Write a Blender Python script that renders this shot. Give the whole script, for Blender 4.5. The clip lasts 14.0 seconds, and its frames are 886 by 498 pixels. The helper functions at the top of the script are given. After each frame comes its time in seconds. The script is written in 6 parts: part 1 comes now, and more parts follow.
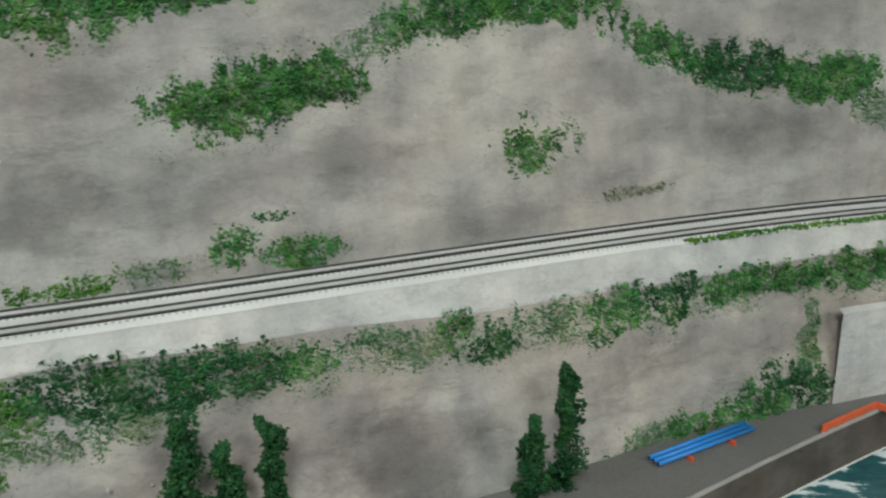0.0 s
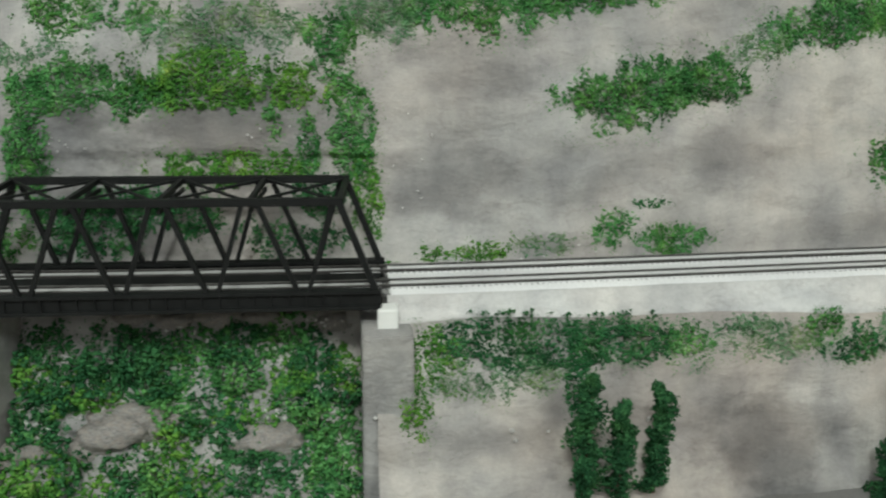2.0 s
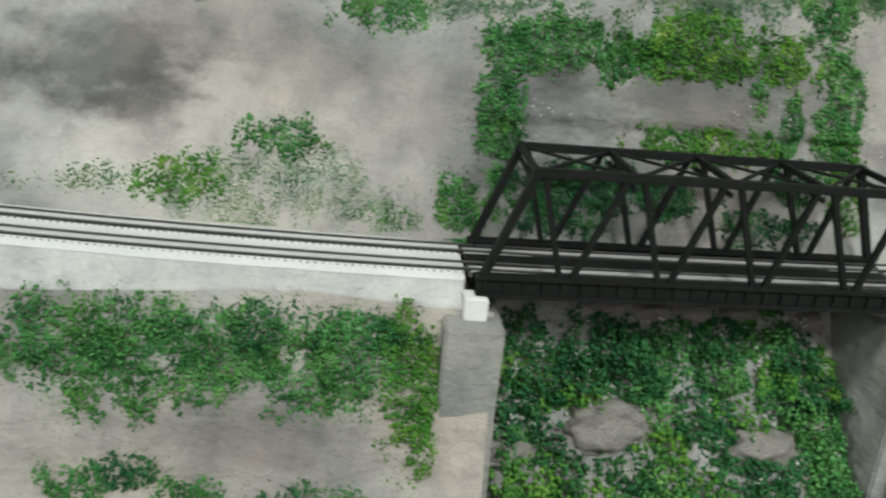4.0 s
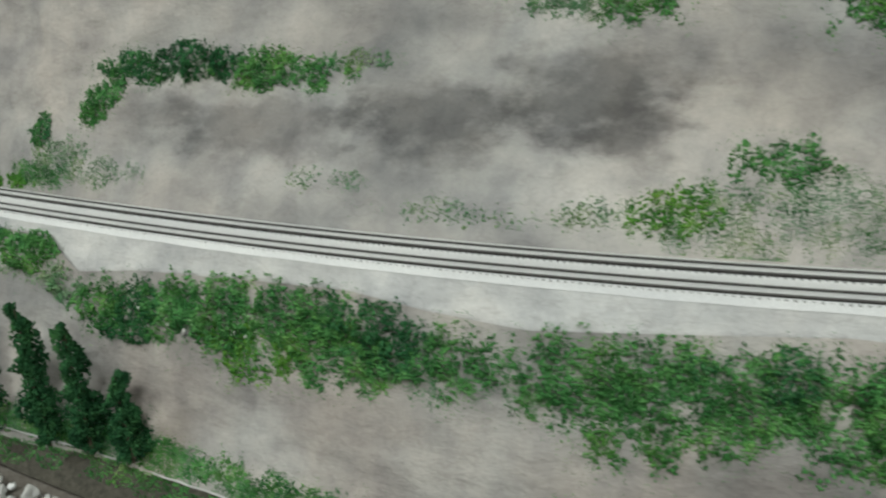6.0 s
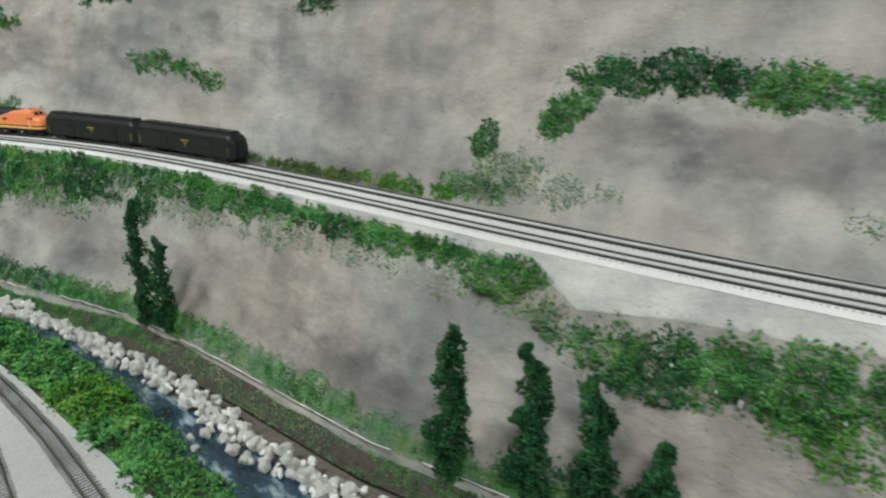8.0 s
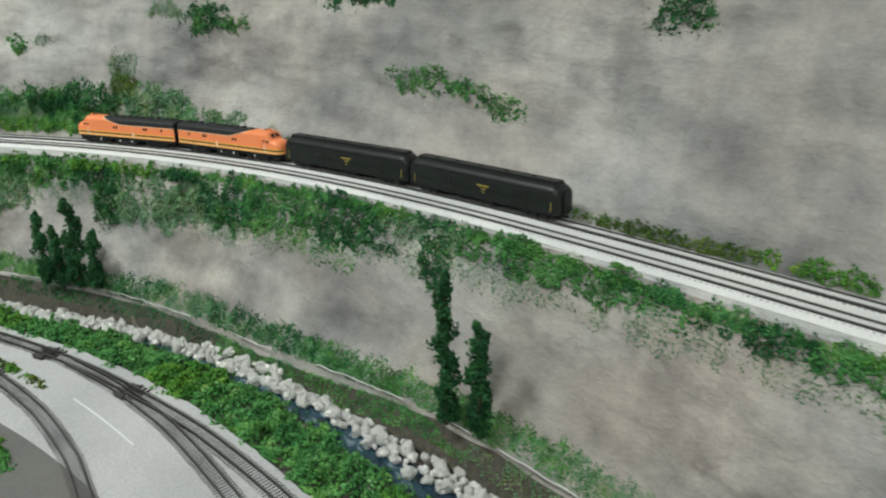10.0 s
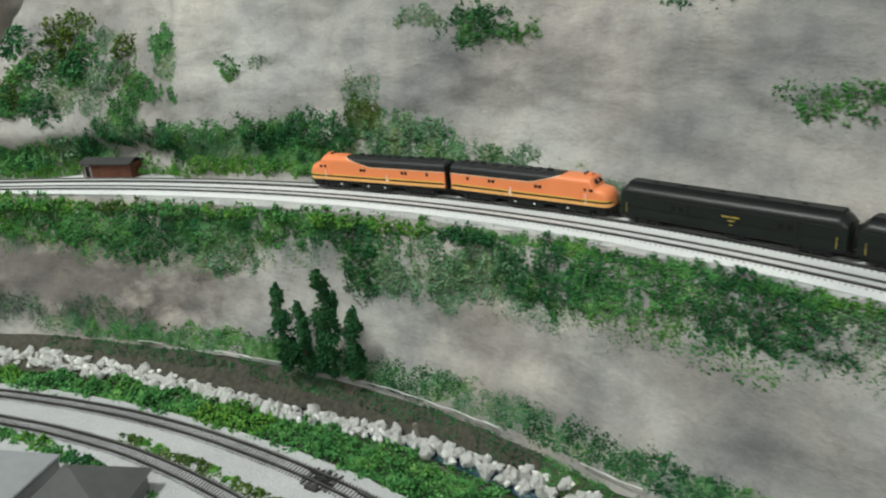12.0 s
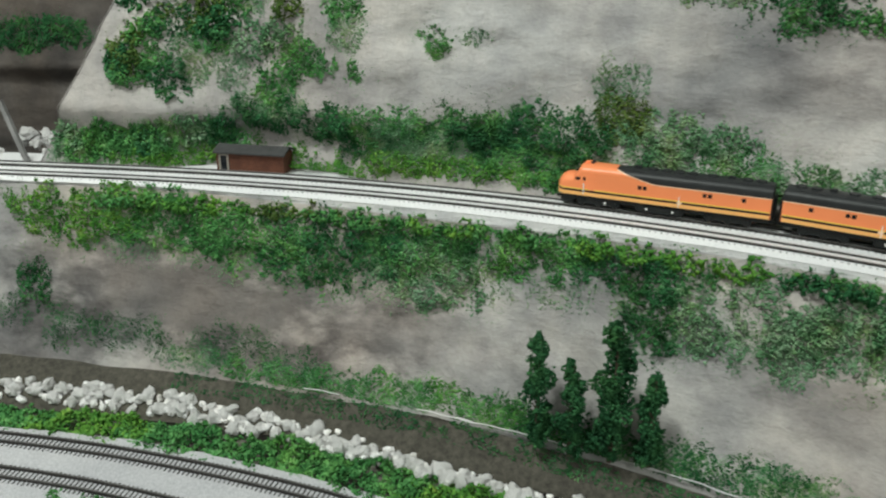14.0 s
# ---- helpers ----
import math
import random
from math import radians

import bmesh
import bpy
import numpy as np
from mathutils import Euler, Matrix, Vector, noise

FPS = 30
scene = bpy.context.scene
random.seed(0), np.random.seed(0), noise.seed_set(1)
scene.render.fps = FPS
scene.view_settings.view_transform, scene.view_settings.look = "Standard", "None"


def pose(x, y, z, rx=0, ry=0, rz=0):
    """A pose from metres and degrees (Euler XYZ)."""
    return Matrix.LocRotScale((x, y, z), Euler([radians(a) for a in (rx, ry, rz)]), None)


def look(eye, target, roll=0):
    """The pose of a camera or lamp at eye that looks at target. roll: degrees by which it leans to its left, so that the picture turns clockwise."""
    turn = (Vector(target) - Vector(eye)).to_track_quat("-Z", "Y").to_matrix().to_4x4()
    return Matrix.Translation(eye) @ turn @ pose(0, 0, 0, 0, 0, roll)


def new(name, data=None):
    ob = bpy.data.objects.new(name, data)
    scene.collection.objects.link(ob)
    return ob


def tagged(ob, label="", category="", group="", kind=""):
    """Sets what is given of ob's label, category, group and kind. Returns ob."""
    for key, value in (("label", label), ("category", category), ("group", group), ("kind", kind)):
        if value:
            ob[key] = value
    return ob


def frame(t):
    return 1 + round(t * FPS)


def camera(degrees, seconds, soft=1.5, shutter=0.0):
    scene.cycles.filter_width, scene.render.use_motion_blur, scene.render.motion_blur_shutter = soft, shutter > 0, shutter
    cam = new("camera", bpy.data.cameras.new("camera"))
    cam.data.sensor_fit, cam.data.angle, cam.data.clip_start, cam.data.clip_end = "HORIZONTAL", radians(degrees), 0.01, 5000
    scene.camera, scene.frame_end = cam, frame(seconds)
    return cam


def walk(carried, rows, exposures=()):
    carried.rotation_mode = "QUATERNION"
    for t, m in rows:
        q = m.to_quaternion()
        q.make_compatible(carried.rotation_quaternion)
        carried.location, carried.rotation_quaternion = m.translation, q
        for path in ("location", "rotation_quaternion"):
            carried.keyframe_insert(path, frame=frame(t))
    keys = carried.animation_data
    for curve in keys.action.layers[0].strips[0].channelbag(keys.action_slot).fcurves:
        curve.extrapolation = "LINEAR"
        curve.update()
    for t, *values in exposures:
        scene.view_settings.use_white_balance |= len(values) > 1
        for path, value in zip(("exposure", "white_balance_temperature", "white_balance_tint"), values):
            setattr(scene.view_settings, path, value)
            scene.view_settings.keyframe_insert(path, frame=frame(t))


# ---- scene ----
cam = camera(57.0, 14.0, soft=2.2, shutter=0.3)
PATH = [
    (0, (0.0447, 0.0324, 0.4265), (-0.1341, 0.9572, 0.0905), -0.97),
    (0.5, (0.0250, 0.0177, 0.4322), (-0.2080, 0.9303, 0.0963), 0.56),
    (1, (-0.0005, -0.0042, 0.4306), (-0.2881, 0.8944, 0.0992), 0.26),
    (1.5, (-0.0306, -0.0281, 0.4288), (-0.3600, 0.8583, 0.1035), 0.14),
    (2, (-0.0786, -0.0529, 0.4240), (-0.4351, 0.8232, 0.0993), 0.91),
    (2.5, (-0.1486, -0.0745, 0.4165), (-0.4616, 0.8183, 0.0926), 1.70),
    (3, (-0.2630, -0.1006, 0.4041), (-0.5138, 0.8078, 0.0694), 4.30),
    (3.5, (-0.3340, -0.1136, 0.3961), (-0.6007, 0.7858, 0.0498), 5.24),
    (3.7, (-0.3610, -0.1230, 0.3963), (-0.6296, 0.7760, 0.0504), 5.88),
    (5.8, (-0.4414, -0.1336, 0.3948), (-1.0946, 0.5414, 0.0517), -3.73),
    (6, (-0.4698, -0.1449, 0.3964), (-1.1237, 0.5332, 0.0608), -3.84),
    (6.5, (-0.5316, -0.1833, 0.3956), (-1.2128, 0.4758, 0.0771), -1.77),
    (7, (-0.5823, -0.1999, 0.3953), (-1.3158, 0.3984, 0.0728), -2.33),
    (7.5, (-0.6226, -0.2291, 0.3949), (-1.3857, 0.3396, 0.0879), -1.68),
    (8, (-0.6911, -0.2541, 0.3895), (-1.4634, 0.3043, 0.0867), -1.25),
    (8.5, (-0.7628, -0.2729, 0.3937), (-1.5479, 0.2713, 0.0980), -0.46),
    (8.7, (-0.7885, -0.2849, 0.3969), (-1.5734, 0.2578, 0.0978), 0.02),
    (10.8, (-1.0278, -0.3310, 0.4256), (-1.8692, 0.0904, 0.0872), -3.10),
    (11, (-1.0529, -0.3356, 0.4283), (-1.8976, 0.0788, 0.0895), -3.79),
    (11.5, (-1.1562, -0.3807, 0.4360), (-2.0148, 0.0082, 0.1018), -4.44),
    (12, (-1.2137, -0.4009, 0.4280), (-2.0748, -0.0265, 0.0840), -4.69),
    (12.5, (-1.2771, -0.4440, 0.4313), (-2.1250, -0.0335, 0.0960), -2.64),
    (13, (-1.3524, -0.4832, 0.4302), (-2.1816, -0.0441, 0.0843), -1.48),
    (13.5, (-1.4158, -0.5116, 0.4203), (-2.2419, -0.0733, 0.0660), -0.46),
    (14, (-1.4562, -0.5390, 0.4074), (-2.2810, -0.0955, 0.0567), 0.18),
]
LEVELS = [(0, -0.08), (1, 0.0), (2, 0.13), (3, 0.28), (3.7, 0.24), (5.8, -0.08), (8.5, -0.05), (11, -0.1), (14, -0.1)]
walk(cam, [(t, look(eye, target, roll)) for t, eye, target, roll in PATH], LEVELS)

# ---- light: the layout room's ceiling fittings ----
world = bpy.data.worlds.new("room_air")
world.use_nodes = True
world.node_tree.nodes["Background"].inputs[0].default_value = (0.8, 0.85, 0.9, 1)
world.node_tree.nodes["Background"].inputs[1].default_value = 0.03
scene.world = world
LAMPS = [(-1.72, -0.92, 20.0, 0.3), (0.10, -0.78, 20, 0.3), (1.3, -0.6, 20, 1.15), (0.6, -2.1, 10, 1.15), (-1.0, -2.5, 6, 1.15), (-2.6, -2.4, 7, 1.15)]
for x, y, power, long in LAMPS:
    lamp = bpy.data.lights.new("ceiling_light", "AREA")
    lamp.shape, lamp.size, lamp.size_y = "RECTANGLE", long, 0.3
    lamp.energy, lamp.color = power, (0.93, 1.0, 0.94)
    ob = new("ceiling_light", lamp)
    ob.matrix_world = pose(x, y, 1.49, 0, 0, 12)

# ---- the railway line: distance s along the far track, offset d towards the hill ----
LINE = (-0.018379, -0.220809, -0.464665, -0.119028, 0.595084, 0.545679)
_x = np.linspace(0.25, -2.12, 2400)
_y = np.polyval(LINE, _x)
_s = np.concatenate(([0.0], np.cumsum(np.hypot(np.diff(_x), np.diff(_y)))))
_tx, _ty = np.gradient(_x, _s), np.gradient(_y, _s)


def place(s, d=0.0):
    """World x, y of the point at s along the line and d towards the hill; straight on past both ends."""
    e = min(max(s, 0.0), _s[-1])
    x, y = np.interp(e, _s, _x), np.interp(e, _s, _y)
    tx, ty = np.interp(e, _s, _tx), np.interp(e, _s, _ty)
    n = math.hypot(tx, ty)
    tx, ty = tx / n, ty / n
    return x + (s - e) * tx + d * ty, y + (s - e) * ty - d * tx


def heading(s):
    """Angle of the line's direction of travel at s."""
    e = min(max(s, 0.0), _s[-1])
    return math.atan2(np.interp(e, _s, _ty), np.interp(e, _s, _tx))


def smooth(a, b, t):
    t = min(max((t - a) / (b - a), 0.0), 1.0)
    return t * t * (3 - 2 * t)


TOP = 0.248           # level of the rail tops
FAR, NEAR = 0.003, -0.0225   # offsets of the two tracks
BED = -0.034          # outer lip of the flat ballast
RAVINE = (0.632, 0.848)
RISE = (0.0, 0.02, 0.06, 0.11, 0.18, 0.3, 0.5)
STEEP = (0.018, 0.022, 0.032, 0.044, 0.062, 0.10, 0.19)
PLAIN = (0.019, 0.027, 0.045, 0.058, 0.080, 0.13, 0.22)
GENTLE = (0.021, 0.040, 0.078, 0.110, 0.140, 0.19, 0.28)


def in_ravine(s):
    return smooth(0.62, 0.645, s) * (1 - smooth(0.838, 0.862, s))


def lean_in(z):
    """How far the canyon's rim leans back along the line at height z."""
    return 0.58 * (min(max(z, 0.245), 0.42) - 0.262)


def hill_d(s, z):
    """Offset of the upper hillside at s and height z."""
    r = max(z - 0.244, 0.0)
    a, b, c = np.interp(r, RISE, STEEP), np.interp(r, RISE, PLAIN), np.interp(r, RISE, GENTLE)
    w = smooth(0.45, 0.7, s)
    g = smooth(0.84, 0.95, s) * (1 - smooth(1.3, 1.5, s))
    d = (a * (1 - w) + b * w) * (1 - g) + c * g
    low = np.interp(z, (0.06, 0.10, 0.155, 0.205, 0.25, 0.31), (-0.16, -0.10, -0.035, 0.0, 0.03, 0.05))
    v = in_ravine(s)
    if z < 0.31:
        d = d * (1 - v) + low * v
    d += 0.016 * smooth(2.47, 2.51, s) * (1 - smooth(2.6, 2.64, s))
    d -= 0.024 * smooth(2.36, 2.50, s) * smooth(0.262, 0.292, z)
    rim = 2.730 - lean_in(z)
    return d + 0.22 * smooth(rim, rim + 0.012, s)


def edge(s):
    """Offset and height of the foot of the ballast shoulder."""
    z = np.interp(s, (0.0, 0.17, 0.33, 0.42, 0.50, 0.57, 0.62, 0.88, 0.94, 1.0, 1.08, 1.13, 1.18, 1.25, 1.33, 1.385, 1.42, 1.6, 1.75, 2.2, 2.4, 2.6), (0.227, 0.223, 0.223, 0.228, 0.228, 0.231, 0.228, 0.231, 0.235, 0.231, 0.225, 0.228, 0.233, 0.231, 0.227, 0.220, 0.237, 0.239, 0.2415, 0.240, 0.238, 0.2415))
    return BED - 0.5 * (0.244 - z) + 0.0035 * smooth(2.45, 2.62, s), z


def toe(s):
    """Offset and height of the foot of the lower slope."""
    d = np.interp(s, (0.0, 0.2, 0.32, 0.6, 1.0, 1.35, 1.5, 1.8, 2.0, 2.2, 2.5, 2.75), (-0.060, -0.066, -0.080, -0.088, -0.085, -0.082, -0.098, -0.085, -0.098, -0.085, -0.076, -0.066))
    z = np.interp(s, (0.0, 0.3, 0.6, 1.2, 1.5, 3.0), (0.118, 0.116, 0.10, 0.112, 0.118, 0.122))
    return d, z


def slope_d(s, z):
    """Offset of the lower slope at s and height z."""
    (de, ze), (dt, zt) = edge(s), toe(s)
    k = min(max((ze - z) / (ze - zt), 0.0), 1.0)
    return de + (dt - de) * (0.75 * k + 0.25 * k ** 3)

# ---- materials ----
def shader(name, rough=0.8, metal=0.0, spec=0.3):
    m = bpy.data.materials.new(name)
    m.use_nodes = True
    b = m.node_tree.nodes["Principled BSDF"]
    b.inputs["Roughness"].default_value = rough
    b.inputs["Metallic"].default_value = metal
    b.inputs["Specular IOR Level"].default_value = spec
    return m, m.node_tree.nodes, m.node_tree.links, b


def noise_node(nodes, links, scale, detail=4.0, rough=0.6, coord=None):
    n = nodes.new("ShaderNodeTexNoise")
    n.inputs["Scale"].default_value, n.inputs["Detail"].default_value, n.inputs["Roughness"].default_value = scale, detail, rough
    if coord:
        links.new(coord, n.inputs["Vector"])
    return n


def ramp(nodes, links, fac, stops):
    r = nodes.new("ShaderNodeValToRGB")
    e = r.color_ramp.elements
    while len(e) < len(stops):
        e.new(0.5)
    for k, (p, c) in enumerate(stops):
        e[k].position, e[k].color = p, (*c, 1)
    links.new(fac, r.inputs[0])
    return r


def blend(nodes, links, fac, a, b, kind="MIX"):
    m = nodes.new("ShaderNodeMix")
    m.data_type, m.blend_type = "RGBA", kind
    for value, socket in ((fac, m.inputs[0]), (a, m.inputs[6]), (b, m.inputs[7])):
        if hasattr(value, "links"):
            links.new(value, socket)
        else:
            socket.default_value = value if isinstance(value, float) else (*value, 1)
    return m.outputs[2]


def bump(nodes, links, b, height, strength, distance):
    n = nodes.new("ShaderNodeBump")
    n.inputs["Strength"].default_value, n.inputs["Distance"].default_value = strength, distance
    links.new(height, n.inputs["Height"])
    links.new(n.outputs[0], b.inputs["Normal"])


def plaster(name, low, mid, high, warm, scale=14.0, stains_and_shade=(), offset=None):
    """Painted plaster rock: soft sprayed washes, brushed strata, drips, creases and patches (s, height, half sizes,
    tone) of stain or of painted-in shade and light.
    """
    m, nodes, links, b = shader(name, 0.92, 0, 0.15)
    c = nodes.new("ShaderNodeTexCoord").outputs["Object"]

    def stretched(x, y, z):
        q = nodes.new("ShaderNodeMapping")
        q.inputs["Scale"].default_value = (x, y, z)
        links.new(c, q.inputs[0])
        return q.outputs[0]

    def times(col, fac, stops):
        return blend(nodes, links, 1.0, col, ramp(nodes, links, fac, stops).outputs[0], "MULTIPLY")

    lying, hanging = stretched(0.85, 0.85, 1.5), stretched(1.0, 1.0, 0.16)
    big = noise_node(nodes, links, scale, 3, 0.5, stretched(0.8, 0.8, 1.5))
    wash = noise_node(nodes, links, scale * 0.55, 3, 0.55, c)
    col = ramp(nodes, links, big.outputs[0], [(0.30, low), (0.48, mid), (0.68, high)]).outputs[0]
    tint = ramp(nodes, links, wash.outputs[0], [(0.42, (0, 0, 0)), (0.62, (1, 1, 1))]).outputs[0]
    col = blend(nodes, links, tint, col, blend(nodes, links, 0.75, col, warm))
    cloud = noise_node(nodes, links, 21, 4, 0.58, c)
    col = times(col, cloud.outputs[0], [(0.34, (0.79, 0.795, 0.815)), (0.5, (1.0, 1.0, 1.0)), (0.66, (1.13, 1.11, 1.09))])
    strata = noise_node(nodes, links, 30, 7, 0.68, lying)
    col = times(col, strata.outputs[0], [(0.34, (0.86, 0.86, 0.87)), (0.47, (0.98, 0.98, 0.98)), (0.68, (1.08, 1.075, 1.07))])
    drip = noise_node(nodes, links, 55, 3, 0.55, hanging)
    col = times(col, drip.outputs[0], [(0.36, (0.92, 0.92, 0.93)), (0.5, (1, 1, 1)), (0.66, (1.05, 1.05, 1.045))])
    # short dark creases: their darkness is painted into the colour, without relief
    wrinkle = noise_node(nodes, links, 16, 4, 0.6, lying)
    col = times(col, wrinkle.outputs[0], [(0.486, (1, 1, 1)), (0.498, (0.90, 0.89, 0.89)), (0.51, (1, 1, 1))])
    speck = noise_node(nodes, links, 420, 3, 0.7, c)
    col = times(col, speck.outputs[0], [(0.3, (0.93, 0.93, 0.93)), (0.7, (1.06, 1.06, 1.06))])
    edge_n = noise_node(nodes, links, 38, 5, 0.62, lying)
    # each patch multiplies the colour; a few carry painted-in shade or light
    for s, z, rs, rz, k in stains_and_shade:
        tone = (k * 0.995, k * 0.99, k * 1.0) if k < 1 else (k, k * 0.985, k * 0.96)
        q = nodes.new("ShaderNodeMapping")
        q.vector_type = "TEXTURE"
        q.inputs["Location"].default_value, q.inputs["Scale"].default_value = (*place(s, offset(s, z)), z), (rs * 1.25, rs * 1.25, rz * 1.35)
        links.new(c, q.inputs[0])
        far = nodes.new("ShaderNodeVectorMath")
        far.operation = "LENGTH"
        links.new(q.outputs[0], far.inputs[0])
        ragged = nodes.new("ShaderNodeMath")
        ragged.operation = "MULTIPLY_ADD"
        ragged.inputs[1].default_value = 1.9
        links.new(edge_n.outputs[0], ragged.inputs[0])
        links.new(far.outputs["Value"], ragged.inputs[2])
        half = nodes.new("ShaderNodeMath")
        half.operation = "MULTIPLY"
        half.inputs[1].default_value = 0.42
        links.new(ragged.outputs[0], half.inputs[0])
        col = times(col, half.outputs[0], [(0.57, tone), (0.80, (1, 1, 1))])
    links.new(col, b.inputs["Base Color"])
    fold = nodes.new("ShaderNodeMath")
    fold.operation = "MULTIPLY_ADD"
    fold.inputs[1].default_value = 0.5
    links.new(drip.outputs[0], fold.inputs[0])
    links.new(strata.outputs[0], fold.inputs[2])
    bump(nodes, links, b, fold.outputs[0], 0.6, 0.007)
    return m


def grainy(name, a, b_, scale, rough=0.9, relief=0.0015, big=9.0, spec=0.2):
    """Two-tone granular surface."""
    m, nodes, links, b = shader(name, rough, 0, spec)
    c = nodes.new("ShaderNodeTexCoord").outputs["Object"]
    n = noise_node(nodes, links, scale, 3, 0.75, c)
    w = noise_node(nodes, links, big, 3, 0.6, c)
    col = ramp(nodes, links, n.outputs[0], [(0.32, a), (0.68, b_)]).outputs[0]
    k = ramp(nodes, links, w.outputs[0], [(0.3, (0.84, 0.84, 0.85)), (0.7, (1.06, 1.05, 1.04))]).outputs[0]
    links.new(blend(nodes, links, 1.0, col, k, "MULTIPLY"), b.inputs["Base Color"])
    bump(nodes, links, b, n.outputs[0], 0.5, relief)
    return m


def foliage(name, stops):
    """Ground foam; every clump takes its own tone."""
    m, nodes, links, b = shader(name, 0.95, 0, 0.1)
    g = nodes.new("ShaderNodeNewGeometry")
    c = nodes.new("ShaderNodeTexCoord").outputs["Object"]
    n = noise_node(nodes, links, 70, 4, 0.72, c)
    add = nodes.new("ShaderNodeMath")
    add.operation = "MULTIPLY_ADD"
    add.inputs[1].default_value = 0.18
    links.new(g.outputs["Random Per Island"], add.inputs[0])
    sub = nodes.new("ShaderNodeMath")
    sub.operation = "MULTIPLY_ADD"
    sub.inputs[1].default_value, sub.inputs[2].default_value = 2.0, -0.58
    links.new(n.outputs[0], sub.inputs[0])
    links.new(sub.outputs[0], add.inputs[2])
    tone = ramp(nodes, links, add.outputs[0], [(q, (min(r * 1.06, 0.34), min(v * 1.12, 0.5), min(w * 1.04, 0.26))) for q, (r, v, w) in stops]).outputs[0]
    hue = noise_node(nodes, links, 42, 3, 0.6, c)
    shift = ramp(nodes, links, hue.outputs[0], [(0.38, (0.84, 0.94, 1.10)), (0.52, (1, 1, 1.12)), (0.66, (1.18, 1.06, 0.95))]).outputs[0]
    links.new(blend(nodes, links, 1.0, tone, shift, "MULTIPLY"), b.inputs["Base Color"])
    return m


def plain(name, colour, rough=0.5, metal=0.0, vary=0.1, scale=60.0, spec=0.4):
    m, nodes, links, b = shader(name, rough, metal, spec)
    c = nodes.new("ShaderNodeTexCoord").outputs["Object"]
    n = noise_node(nodes, links, scale, 4, 0.65, c)
    k = ramp(nodes, links, n.outputs[0], [(0.3, (1 - vary,) * 3), (0.7, (1 + vary,) * 3)]).outputs[0]
    links.new(blend(nodes, links, 1.0, colour, k, "MULTIPLY"), b.inputs["Base Color"])
    return m


# 1.05 to 1.41 holds a band of darker grey
# mostly stain marks; (0.74, 0.27) paints in the shade behind the bridge
HILL_STAINS_AND_SHADE = [(0.56, 0.369, 0.045, 0.026, 0.74), (0.39, 0.309, 0.032, 0.02, 0.76), (0.58, 0.292, 0.055, 0.022, 0.68), (0.2, 0.341, 0.048, 0.018, 0.76), (0.08, 0.297, 0.064, 0.017, 0.74), (0.3, 0.361, 0.056, 0.026, 1.12), (0.31, 0.317, 0.056, 0.015, 1.08), (0.74, 0.27, 0.1, 0.03, 0.62), (0.74, 0.328, 0.085, 0.022, 0.56), (1.05, 0.297, 0.029, 0.029, 0.62), (0.96, 0.317, 0.046, 0.02, 1.08), (1.32, 0.297, 0.089, 0.019, 0.62), (1.18, 0.305, 0.069, 0.021, 0.56), (1.08, 0.317, 0.054, 0.032, 0.54), (1.41, 0.301, 0.047, 0.019, 0.7), (1.58, 0.349, 0.061, 0.042, 0.88), (1.75, 0.353, 0.022, 0.054, 0.72), (2.13, 0.341, 0.044, 0.028, 0.8), (2.18, 0.321, 0.041, 0.017, 0.76), (2.47, 0.385, 0.06, 0.03, 1.06)]
# mostly stain marks; 1.36 paints in the trees' shadow, 0.56 a lamp-lit patch
SLOPE_STAINS_AND_SHADE = [(0.38, 0.148, 0.051, 0.03, 0.64), (0.21, 0.165, 0.057, 0.015, 1.1), (0.1, 0.173, 0.044, 0.012, 0.85), (0.56, 0.162, 0.044, 0.027, 1.2), (0.41, 0.158, 0.035, 0.025, 0.78), (0.96, 0.163, 0.055, 0.016, 0.84), (1.19, 0.164, 0.059, 0.018, 0.84), (1.55, 0.15, 0.05, 0.025, 0.76), (1.36, 0.165, 0.04, 0.034, 0.7), (1.52, 0.142, 0.076, 0.023, 0.74), (1.89, 0.171, 0.064, 0.025, 0.86), (1.76, 0.195, 0.038, 0.019, 1.12), (2.04, 0.159, 0.031, 0.013, 0.74), (2.6, 0.168, 0.17, 0.04, 0.46), (2.14, 0.174, 0.07, 0.018, 0.7), (1.68, 0.16, 0.09, 0.04, 0.8), (2.42, 0.165, 0.10, 0.02, 0.74), (2.51, 0.133, 0.079, 0.016, 0.66), (2.71, 0.129, 0.063, 0.038, 0.52)]
HILL = plaster("painted_plaster_rock", (0.20, 0.197, 0.20), (0.345, 0.335, 0.328), (0.50, 0.488, 0.475), (0.475, 0.43, 0.40), 9.0, HILL_STAINS_AND_SHADE, hill_d)
CLIFF = plaster("painted_plaster_slope", (0.21, 0.204, 0.203), (0.345, 0.332, 0.323), (0.48, 0.46, 0.44), (0.445, 0.385, 0.345), 11.0, SLOPE_STAINS_AND_SHADE, slope_d)
# brown darkened to carry the canyon's shade; the retaining wall shares it
EARTH = plaster("shade_darkened_brown_plaster", (0.055, 0.05, 0.047), (0.11, 0.098, 0.09), (0.17, 0.155, 0.145), (0.12, 0.10, 0.085), 16.0)
BALLAST = grainy("pale_grey_ballast", (0.70, 0.70, 0.705), (0.86, 0.86, 0.865), 900, 0.95, 0.0008)
SHOULDER = plaster("light_grey_shoulder", (0.49, 0.486, 0.486), (0.56, 0.556, 0.555), (0.63, 0.626, 0.624), (0.57, 0.555, 0.545), 16.0)
YARD = grainy("pale_yard_ballast", (0.42, 0.42, 0.44), (0.62, 0.615, 0.63), 700, 0.95, 0.001)
